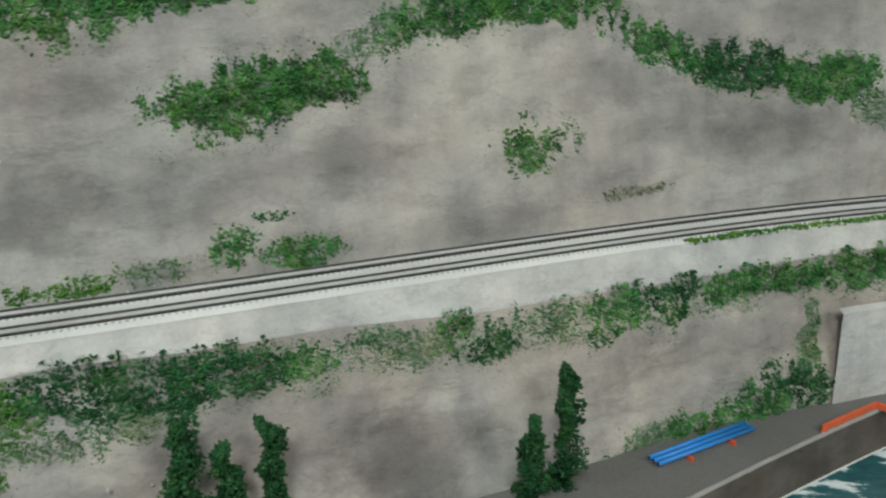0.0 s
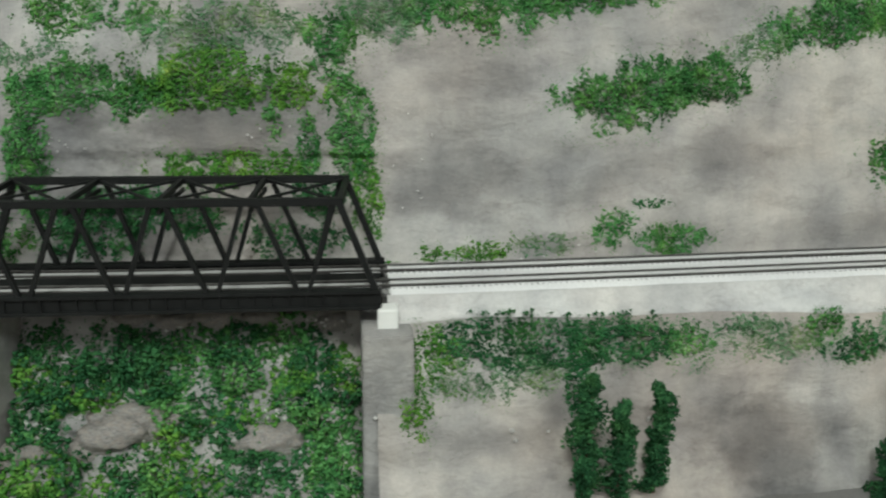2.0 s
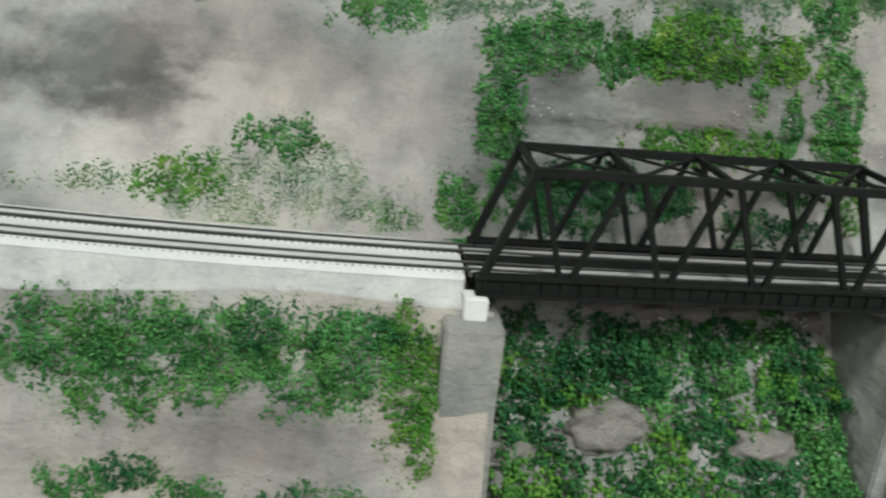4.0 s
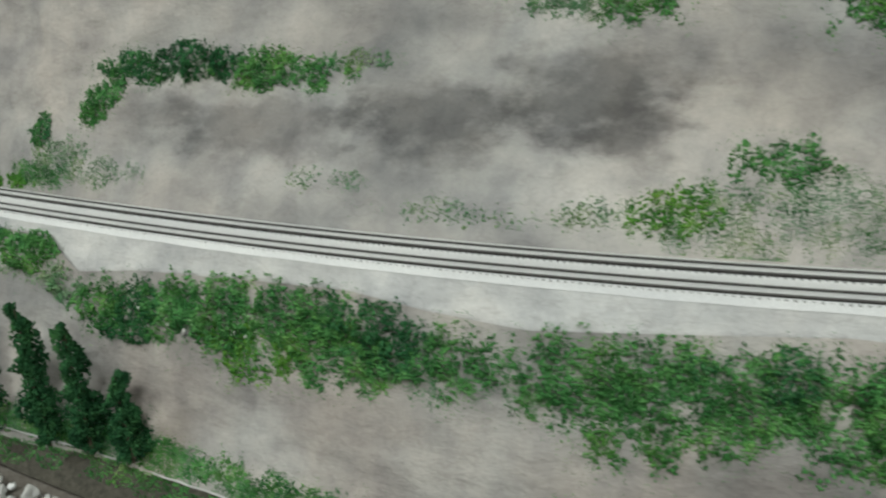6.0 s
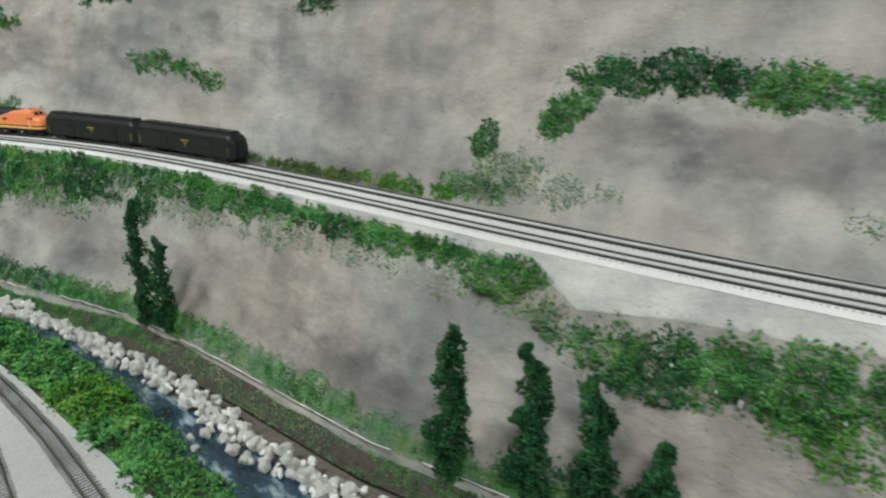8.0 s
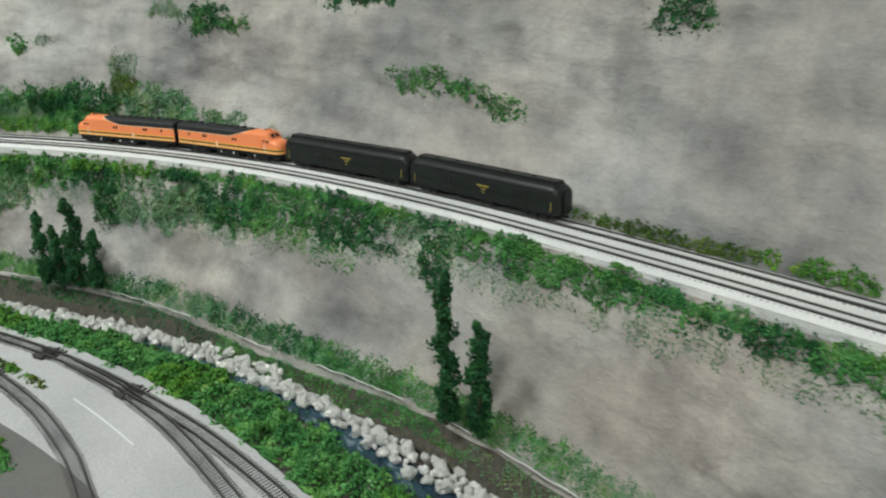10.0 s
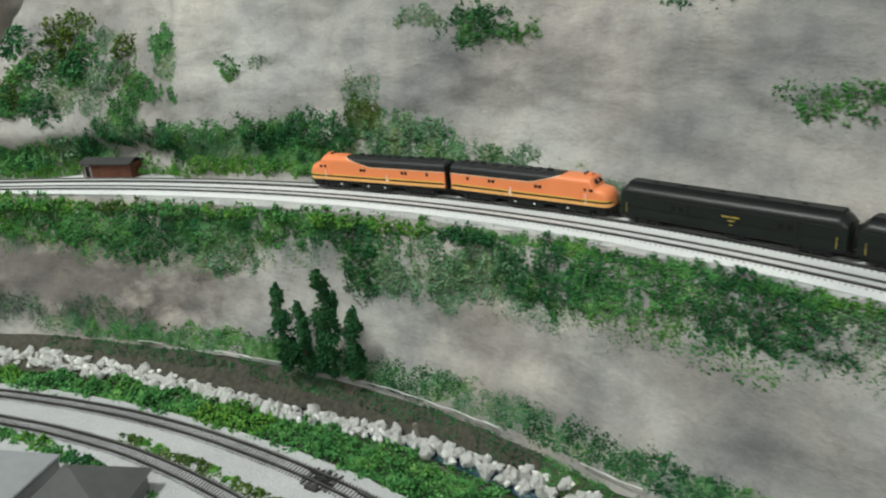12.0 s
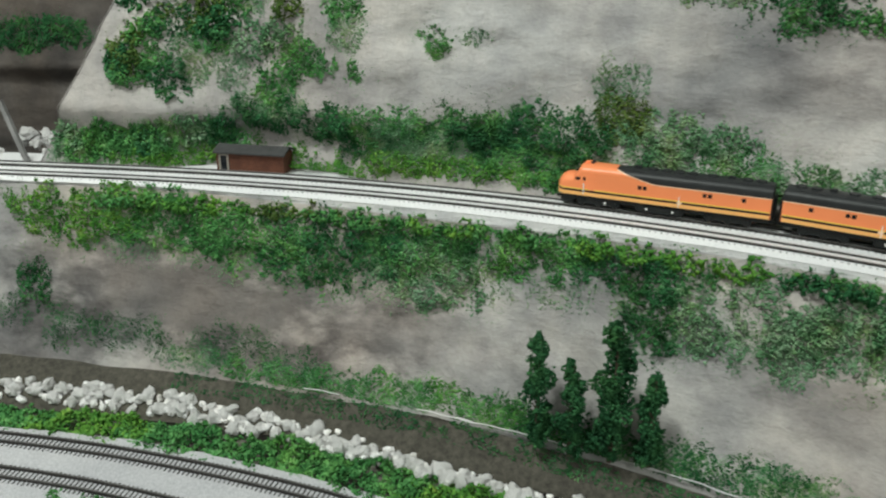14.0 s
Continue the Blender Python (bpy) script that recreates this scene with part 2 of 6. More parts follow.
MUD = grainy("dark_river_bank", (0.045, 0.042, 0.034), (0.105, 0.097, 0.078), 220, 0.85, 0.002, 12)
SOIL = grainy("brown_table_soil", (0.12, 0.105, 0.09), (0.2, 0.18, 0.16), 200, 0.9, 0.002)
ASPHALT = grainy("grey_road", (0.15, 0.145, 0.14), (0.2, 0.195, 0.19), 700, 0.85, 0.0005)
CONCRETE = plaster("grey_cast_concrete", (0.25, 0.245, 0.24), (0.33, 0.325, 0.32), (0.40, 0.39, 0.385), (0.34, 0.32, 0.305), 22.0)
GREEN = foliage("mid_green_foam", [(0.0, (0.018, 0.062, 0.02)), (0.4, (0.056, 0.175, 0.048)), (0.75, (0.14, 0.335, 0.10)), (1.0, (0.32, 0.50, 0.23))])
DARK = foliage("dark_green_foam", [(0.0, (0.010, 0.034, 0.014)), (0.45, (0.030, 0.112, 0.040)), (0.8, (0.07, 0.205, 0.072)), (1.0, (0.17, 0.32, 0.14))])
LIME = foliage("yellow_green_foam", [(0.0, (0.025, 0.085, 0.02)), (0.4, (0.07, 0.2, 0.035)), (0.75, (0.15, 0.31, 0.055)), (1.0, (0.32, 0.42, 0.11))])
PALE = foliage("pale_green_turf", [(0.0, (0.05, 0.13, 0.05)), (0.45, (0.13, 0.25, 0.115)), (0.8, (0.25, 0.34, 0.20)), (1.0, (0.42, 0.46, 0.34))])
STRAW = foliage("olive_straw_foam", [(0.0, (0.03, 0.055, 0.015)), (0.5, (0.08, 0.13, 0.03)), (1.0, (0.2, 0.25, 0.07))])
PINE = foliage("deep_green_tree_foam", [(0.0, (0.007, 0.022, 0.010)), (0.45, (0.022, 0.078, 0.030)), (0.8, (0.055, 0.16, 0.058)), (1.0, (0.13, 0.26, 0.11))])
BARK = plain("brown_bark", (0.07, 0.05, 0.035), 0.9, 0, 0.3, 300)
STONE = plaster("white_boulder", (0.62, 0.61, 0.60), (0.84, 0.83, 0.82), (0.92, 0.91, 0.90), (0.82, 0.80, 0.77), 60.0)
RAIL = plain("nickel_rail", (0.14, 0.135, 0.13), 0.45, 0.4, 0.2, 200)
WEB = plain("dark_rail_web", (0.035, 0.032, 0.030), 0.7, 0.2, 0.25, 200)
TIEGREY = plain("dusty_plastic_tie", (0.18, 0.176, 0.172), 0.85, 0, 0.3, 300)
TIE = plain("dark_plastic_tie", (0.06, 0.056, 0.054), 0.75, 0, 0.25, 300)
STEEL = plain("black_bridge_paint", (0.012, 0.0128, 0.013), 0.55, 0.0, 0.25, 120, 0.2)
ORANGE = plain("orange_body_paint", (0.96, 0.29, 0.115), 0.35, 0, 0.04, 40)
PEARL = plain("pale_peach_paint", (0.95, 0.62, 0.42), 0.4, 0, 0.03, 40)
AMBER = plain("pale_amber_stripe_paint", (0.95, 0.50, 0.17), 0.4, 0, 0.04, 60)
YELLOW = plain("yellow_stripe_paint", (0.9, 0.55, 0.10), 0.4, 0, 0.04, 60)
BLACK = plain("black_body_paint", (0.012, 0.014, 0.014), 0.42, 0, 0.2, 80)
ROOF = plain("dark_grey_roof_paint", (0.022, 0.024, 0.025), 0.5, 0, 0.25, 120)
COACH = plain("dark_green_coach_paint", (0.011, 0.016, 0.014), 0.38, 0, 0.15, 70)
GLASS = plain("dark_window", (0.01, 0.012, 0.014), 0.15, 0, 0.0)
WHITE = plain("white_paint", (0.8, 0.8, 0.78), 0.6, 0, 0.06)
GOLD = plain("gold_lettering", (0.38, 0.29, 0.06), 0.5, 0, 0.05)
BLUE = plain("blue_pipe_paint", (0.03, 0.24, 0.68), 0.35, 0, 0.08)
REDS = plain("orange_red_paint", (0.75, 0.13, 0.05), 0.5, 0, 0.08)
BRICK = plain("red_brown_boards", (0.12, 0.045, 0.026), 0.8, 0, 0.3, 160)
SLATE = plain("dark_slate_roof", (0.05, 0.05, 0.05), 0.7, 0, 0.25, 160)
WOOD = plain("grey_stake_wood", (0.30, 0.27, 0.23), 0.85, 0, 0.25, 160)
BROWNROOF = plain("brown_roof_card", (0.30, 0.19, 0.14), 0.8, 0, 0.15, 60)
GREYROOF = plain("grey_card_roof", (0.10, 0.10, 0.10), 0.8, 0, 0.12, 90)
DECK = plain("pale_grey_deck_card", (0.46, 0.46, 0.455), 0.8, 0, 0.12, 90)
LIGHTROOF = plain("light_grey_card", (0.27, 0.275, 0.29), 0.8, 0, 0.08, 90)
PAINTWALL = plain("off_white_wall_paint", (0.6, 0.58, 0.55), 0.9, 0, 0.05, 3)
CARPET = plain("grey_floor_carpet", (0.2, 0.2, 0.21), 0.95, 0, 0.15, 20)


def water(name, deep, shallow, foam, scale, foam_at=0.60):
    m, nodes, links, b = shader(name, 0.12, 0, 0.5)
    c = nodes.new("ShaderNodeTexCoord").outputs["Object"]
    warp = nodes.new("ShaderNodeMapping")
    warp.inputs["Scale"].default_value = (1.0, 2.6, 1.0)
    links.new(c, warp.inputs[0])
    n = noise_node(nodes, links, scale, 5, 0.65, warp.outputs[0])
    links.new(ramp(nodes, links, n.outputs[0], [(0.35, deep), (0.55, shallow), (foam_at, foam)]).outputs[0], b.inputs["Base Color"])
    links.new(ramp(nodes, links, n.outputs[0], [(0.5, (0.08,) * 3), (0.68, (0.6,) * 3)]).outputs[0], b.inputs["Roughness"])
    bump(nodes, links, b, n.outputs[0], 0.5, 0.004)
    return m


RIVER = water("dark_blue_stream", (0.008, 0.018, 0.03), (0.03, 0.07, 0.11), (0.42, 0.5, 0.55), 38.0, 0.72)
POOL = water("teal_pool", (0.012, 0.06, 0.075), (0.03, 0.13, 0.15), (0.75, 0.82, 0.85), 16.0)


# ---- building helpers ----
def mesh(name, verts, faces, mat, parent=None, label="", soft=False):
    data = bpy.data.meshes.new(name)
    data.from_pydata([tuple(map(float, v)) for v in verts], [], faces)
    data.materials.append(mat)
    if soft:
        data.polygons.foreach_set("use_smooth", [True] * len(data.polygons))
    data.update()
    ob = new(name, data)
    ob.parent = parent
    return tagged(ob, label)


def part(name, bm, mat, parent=None, label="", soft=False):
    data = bpy.data.meshes.new(name)
    bmesh.ops.recalc_face_normals(bm, faces=bm.faces)
    bm.to_mesh(data)
    bm.free()
    data.materials.append(mat)
    if soft:
        data.polygons.foreach_set("use_smooth", [True] * len(data.polygons))
    ob = new(name, data)
    ob.parent = parent
    return tagged(ob, label)


def thing(name, m, label, category, group="", kind=""):
    ob = new(name)
    ob.empty_display_size = 0.01
    ob.matrix_world = m
    return tagged(ob, label, category, group, kind)


def box(bm, x0, x1, y0, y1, z0, z1, bevel=0.0):
    made = bmesh.ops.create_cube(bm, size=1.0)["verts"]
    for v in made:
        v.co = Vector(((x0 + x1) / 2 + v.co.x * (x1 - x0), (y0 + y1) / 2 + v.co.y * (y1 - y0), (z0 + z1) / 2 + v.co.z * (z1 - z0)))
    if bevel:
        edges = list({e for v in made for e in v.link_edges})
        bmesh.ops.bevel(bm, geom=edges, offset=bevel, segments=2, affect="EDGES")
    return bm


def boxes(*dims, bevel=0.0):
    bm = bmesh.new()
    for d in dims:
        box(bm, *d, bevel=bevel)
    return bm


def bar(bm, a, b, w, h, up=(0, 0, 1)):
    """A square bar from a to b."""
    a, b = Vector(a), Vector(b)
    t = (b - a).normalized()
    side = t.cross(Vector(up))
    if side.length < 1e-4:
        side = t.cross(Vector((0, 1, 0)))
    side.normalize()
    top = side.cross(t)
    ring = []
    for p in (a, b):
        ring.append([bm.verts.new(p + side * (i * w / 2) + top * (j * h / 2)) for i, j in ((-1, -1), (1, -1), (1, 1), (-1, 1))])
    for k in range(4):
        bm.faces.new((ring[0][k], ring[0][(k + 1) % 4], ring[1][(k + 1) % 4], ring[1][k]))
    bm.faces.new(ring[0][::-1])
    bm.faces.new(ring[1])
    return bm


def tube(bm, a, b, r0, r1=None, n=10):
    a, b = Vector(a), Vector(b)
    r1 = r0 if r1 is None else r1
    m = Matrix.Translation((a + b) / 2) @ (b - a).to_track_quat("Z", "Y").to_matrix().to_4x4()
    bmesh.ops.create_cone(bm, cap_ends=True, segments=n, radius1=r0, radius2=r1, depth=(b - a).length, matrix=m)
    return bm


def rough(s, z, k=1.0):
    """Uneven relief of the plaster, in metres towards the viewer."""
    p = Vector((s * 1.0, z * 1.3, 3.7))
    big = noise.fractal(p * 9.0, 1.0, 2.1, 3)
    fine = noise.fractal(p * 42.0, 0.9, 2.0, 4)
    ridge = noise.ridged_multi_fractal(Vector((s * 16, z * 30, 1.3)), 0.9, 2.0, 4, 0.9, 1.8)
    fold = noise.noise(Vector((s * 34 + 2.0 * z, z * 3.0, 9.1)))
    return k * (0.0065 * big + 0.0022 * fine + 0.0016 * ridge + 0.0022 * fold * smooth(0.27, 0.36, z))


def sheet(name, rows, mat, label, category, soft=True, kind="structure"):
    n = len(rows[0])
    verts = [p for row in rows for p in row]
    faces = [(i * n + j, i * n + j + 1, (i + 1) * n + j + 1, (i + 1) * n + j) for i in range(len(rows) - 1) for j in range(n - 1)]
    return tagged(mesh(name, verts, faces, mat, soft=soft), label, category, kind=kind)


def up_point(s, z, out=0.0):
    k = smooth(0.245, 0.27, z) + 0.6 * in_ravine(s) * (1 - smooth(0.245, 0.27, z))
    x, y = place(s, hill_d(s, z) - rough(s, z, k) - out)
    return x, y, z


def low_offset(s, z):
    e, t = edge(s)[1], toe(s)[1]
    k = min(1.0, max(0.0, (e - z) / 0.02)) * min(1.0, max(0.0, (z - t) / 0.015 + 0.3))
    return slope_d(s, z) - rough(s + 7.0, z, 0.9 * k)


def low_point(s, z, out=0.0):
    x, y = place(s, low_offset(s, z) - out)
    return x, y, z


def flat_point(s, d, out=0.0, level=0.1):
    return (*place(s, d), level + out)


# ---- room shell ----
def shell():
    def slab(name, x0, x1, y0, y1, z0, z1, mat, label, category):
        return tagged(part(name, boxes((x0, x1, y0, y1, z0, z1)), mat), label, category, kind="structure")
    slab("floor", -4.6, 2.4, -4.2, 2.6, -1.05, -0.95, CARPET, "grey carpet floor of the layout room", "floor")
    slab("ceiling", -4.6, 2.4, -4.2, 2.6, 1.5, 1.6, PAINTWALL, "off-white painted ceiling of the layout room", "ceiling")
    slab("wall_north", -4.6, 2.4, 2.5, 2.6, -0.95, 1.5, PAINTWALL, "off-white painted wall behind the layout", "wall")
    slab("wall_south", -4.6, 2.4, -4.2, -4.1, -0.95, 1.5, PAINTWALL, "off-white painted wall across the aisle", "wall")
    slab("wall_west", -4.6, -4.5, -4.1, 2.5, -0.95, 1.5, PAINTWALL, "off-white painted side wall", "wall")
    slab("wall_east", 2.3, 2.4, -4.1, 2.5, -0.95, 1.5, PAINTWALL, "off-white painted side wall", "wall")
    tagged(part("ground", boxes((-4.4, 2.2, -1.05, 2.4, -0.02, 0.085)), SOIL), "brown-painted tabletop under the model landscape", "tabletop", kind="structure")


shell()


# ---- landscape ----
def hill_offset_top(s):
    return hill_d(s, 0.74)


def landscape():
    # upper hillside, from the track bed to the top
    zs = [0.06, 0.09, 0.115, 0.135, 0.155, 0.17, 0.185, 0.2, 0.215, 0.228, 0.238] + list(np.linspace(0.244, 0.44, 58)) + [0.46, 0.49, 0.53, 0.58, 0.65, 0.74]
    def behind(s):
        """The hill's rounded back, down to the tabletop."""
        d = hill_offset_top(s)
        return [(*place(s, d + a), z) for a, z in ((0.05, 0.765), (0.13, 0.74), (0.20, 0.60), (0.25, 0.35), (0.27, 0.08))]
    def column(s):
        """One upright strip of the hill; near the canyon the strips lean with its rim."""
        k = smooth(2.45, 2.70, s)
        return [up_point(s - k * lean_in(z), z) for z in zs] + behind(s - k * lean_in(0.74))
    rows = [column(s) for s in (*np.arange(-0.35, 2.729, 0.0065), 2.7305)]
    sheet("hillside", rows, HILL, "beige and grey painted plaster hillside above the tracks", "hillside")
    # this length takes the darkened brown, with the canyon's shade in its colour
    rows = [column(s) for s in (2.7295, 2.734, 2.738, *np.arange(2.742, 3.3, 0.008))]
    sheet("canyon_side", rows, EARTH, "brown plaster side of the western canyon, darkened for its shade", "canyon")
    # lower slope, two lengths either side of the ravine
    for name, a, b in (("embankment_east", -0.3, 0.633), ("embankment_west", 0.851, 3.2)):
        rows = []
        for s in np.arange(a, b + 0.003, 0.0065):
            (_, ze), (dt, zt) = edge(s), toe(s)
            rows.append([low_point(s, z) for z in np.linspace(ze, zt, 34)] + [(*place(s, dt - 0.004), zt - 0.012)])
        sheet(name, rows, CLIFF, "grey-beige plaster slope falling from the track shelf", "slope")
    # ballast shelf under both tracks
    for name, a, b in (("trackbed_east", -0.35, 0.6225), ("trackbed_west", 0.866, 3.2)):
        rows = []
        for s in np.arange(a, b + 0.002, 0.01):
            de, ze = edge(s)
            w = 0.0012 * noise.noise(Vector((s * 30, 0, 5)))
            lip = max(BED, de) + w
            ds = [(lip, 0.2438), (lip + 0.0015, 0.2450), (-0.0287, 0.2458), (-0.0265, 0.2469), (-0.0185, 0.2469), (-0.0173, 0.2459), (-0.0135, 0.2457), (-0.0065, 0.2457), (-0.0022, 0.2459), (-0.0010, 0.2469), (0.0070, 0.2469), (0.0082, 0.2458), (0.016, 0.244), (0.03, 0.2436), (0.05, 0.243)]
            rows.append([(*place(s, d), z) for d, z in ds])
        sheet(name, rows, BALLAST, "pale grey fine ballast bed carrying two tracks", "track bed")
        rows = []
        for s in np.arange(a, b + 0.002, 0.006):
            de, ze = edge(s)
            w = 0.0012 * noise.noise(Vector((s * 30, 0, 5)))
            row = []
            for k in range(9):
                f = k / 8
                d = (max(BED, de) + 0.0004 + w) + (de - max(BED, de) + 0.0006) * f
                row.append((*place(s, d - 0.0012 * f * noise.noise(Vector((s * 55, f * 3, 2)))), 0.2437 + (ze - 0.2437) * f ** 0.9))
            row.append((*place(s, de + 0.0010), ze - 0.003))
            row.append((*place(s, de + 0.005), ze - 0.010))
            rows.append(row)
        sheet(name.replace("trackbed", "shoulder"), rows, SHOULDER, "smooth light grey plaster shoulder below the ballast", "shoulder")
    # flat land below: pad, river bank, yard
    def strip(name, a, b, near, far, z, mat, label, category, step=0.02):
        rows = []
        for s in np.arange(a, b, step):
            rows.append([(*place(s, near(s) + (far(s) - near(s)) * k / 8), z(s, k / 8)) for k in range(9)])
        return sheet(name, rows, mat, label, category)
    strip("plain", 0.26, 3.2, lambda s: -0.04, lambda s: -0.5, lambda s, k: 0.092 + 0.001 * noise.noise(Vector((s * 20, k * 9, 0))), SOIL, "brown soil of the valley floor", "valley floor")
    strip("river_bank", 0.9, 3.2, lambda s: toe(s)[0] + 0.004, lambda s: min(toe(s)[0] - 0.012, -0.104), lambda s, k: toe(s)[1] - 0.001 - (toe(s)[1] - 0.098) * k ** 1.3 + 0.0015 * noise.noise(Vector((s * 25, k * 4, 3))), MUD, "dark muddy bank above the stream", "river bank", 0.012)
    near = lambda s: np.interp(s, (1.3, 1.5, 1.6, 1.73, 1.9, 2.1, 2.3), (-0.125, -0.13, -0.135, -0.122, -0.108, -0.106, -0.106))
    far = lambda s: np.interp(s, (1.3, 1.5, 1.6, 1.73, 1.9, 2.1, 2.3), (-0.20, -0.19, -0.178, -0.15, -0.132, -0.12, -0.112))
    tagged(strip("water_stream", 1.05, 2.3, near, far, lambda s, k: 0.0962 + 0.0006 * noise.noise(Vector((s * 60, k * 6, 8))), RIVER, "dark blue stream with white ripples", "stream", 0.01), kind="structure")
    strip("yard", 1.3, 3.1, lambda s: np.interp(s, (1.3, 1.5, 1.7, 2.0, 2.3, 2.6), (-0.225, -0.212, -0.2, -0.172, -0.152, -0.13)) + 0.002 * noise.noise(Vector((s * 60, 1, 1))), lambda s: -0.42, lambda s, k: 0.0990 + 0.0004 * noise.noise(Vector((s * 40, k * 12, 2))), YARD, "pale ballast of the lower yard", "yard ballast", 0.01)


landscape()


# ---- tracks ----
def track(name, a, b, offset, level, label, gauge=0.009, pitch=0.0036, tie_len=0.0165, sink=0.0021, wood=None):
    """Two rails on joined ties, along offset(s) at the rail-top height level."""
    base = thing(name, pose(0, 0, 0), label, "railway track")
    ss = np.arange(a, b, 0.008)
    for side in (-1, 1):
        # the web is coloured darker than the rail head
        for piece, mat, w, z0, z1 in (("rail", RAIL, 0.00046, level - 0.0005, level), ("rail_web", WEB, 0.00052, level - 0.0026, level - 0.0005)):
            verts, faces = [], []
            for s in ss:
                o = offset(s) + side * gauge / 2
                for q, z in ((-w, z0), (w, z0), (w, z1), (-w, z1)):
                    verts.append((*place(s, o + q), z))
            for i in range(len(ss) - 1):
                for j in range(4):
                    faces.append((4 * i + j, 4 * i + (j + 1) % 4, 4 * i + 4 + (j + 1) % 4, 4 * i + 4 + j))
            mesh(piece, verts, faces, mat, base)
    verts, faces = [], []
    rnd = random.Random(5)
    for s in np.arange(a, b, pitch):
        o, w = offset(s), 0.00055
        l = tie_len / 2 + rnd.uniform(-0.0004, 0.0004)
        n = len(verts)
        for z in (level - 0.0044, level - sink):
            for q, r in ((-w, -l), (w, -l), (w, l), (-w, l)):
                verts.append((*place(s + q, o + r), z))
        faces += [(n + 4, n + 5, n + 6, n + 7)] + [(n + j, n + (j + 1) % 4, n + 4 + (j + 1) % 4, n + 4 + j) for j in range(4)]
    ties = mesh("tie_strip", verts, faces, wood or TIE, base, "plastic ties half sunk in ballast")
    tagged(ties, kind="stuff")
    return base


track("main_track", -0.3, 3.1, lambda s: FAR, TOP, "nickel-silver main line track beside the hillside", sink=0.0019, tie_len=0.0130, wood=TIEGREY)
track("main_track", -0.3, 3.1, lambda s: NEAR, TOP, "nickel-silver track along the shelf's outer edge", sink=0.0019, tie_len=0.0130, wood=TIEGREY)
LOW = 0.1015
YA = lambda s: float(np.interp(s, (1.4, 1.57, 1.7, 1.83, 1.95, 2.04, 2.23, 2.43, 2.61, 2.73, 3.0), (-0.262, -0.236, -0.217, -0.202, -0.193, -0.189, -0.174, -0.157, -0.146, -0.141, -0.135)))
YB = lambda s: float(np.interp(s, (1.60, 1.74, 1.85, 2.0, 2.1, 2.23, 2.39, 2.49, 2.6, 2.7, 3.0), (-0.372, -0.338, -0.31, -0.268, -0.246, -0.222, -0.2, -0.19, -0.181, -0.176, -0.17)))
YC = lambda s: float(np.interp(s, (1.4, 1.55, 1.745, 1.85, 1.976, 2.1, 2.2), (-0.33, -0.29, -0.246, -0.224, -0.203, -0.187, -0.177)))
track("yard_track", 1.4, 3.0, YA, LOW, "curved yard track beside the green strip")
track("yard_track", 1.62, 3.0, YB, LOW, "curved outer yard track beside the road")
track("yard_track", 1.4, 2.17, YC, LOW, "diverging yard track from a turnout")


def turnout(s, off, label):
    m = Matrix.Translation((*place(s, off(s)), LOW - 0.004)) @ Matrix.Rotation(heading(s), 4, "Z")
    t = thing("turnout_machine", m, label, "turnout")
    part("throw_bar", boxes((-0.0012, 0.0012, -0.0105, 0.0105, 0.0022, 0.0034)), TIE, t)
    part("machine_box", boxes((-0.0055, 0.0055, 0.0085, 0.0125, 0.001, 0.0046), bevel=0.0006), TIE, t)
    for e in (-1, 1):
        part("guard_rail", boxes((-0.013, 0.013, e * 0.0031 - 0.0003, e * 0.0031 + 0.0003, 0.0022, 0.0041)), WEB, t)
    part("frog", boxes((-0.006, 0.006, -0.0014, 0.0014, 0.0024, 0.0041), bevel=0.0004), WEB, t, "dark metal frog")
    for k in range(5):
        part("long_tie", boxes((-0.0115 + 0.0052 * k, -0.0098 + 0.0052 * k, -0.0098, 0.0098, 0.0016, 0.0026)), TIE, t)


turnout(2.205, YA, "dark turnout mechanism on the curved yard track")
turnout(2.225, YB, "dark turnout mechanism on the outer yard track")
turnout(2.06, YA, "dark frog of a turnout on pale ballast")


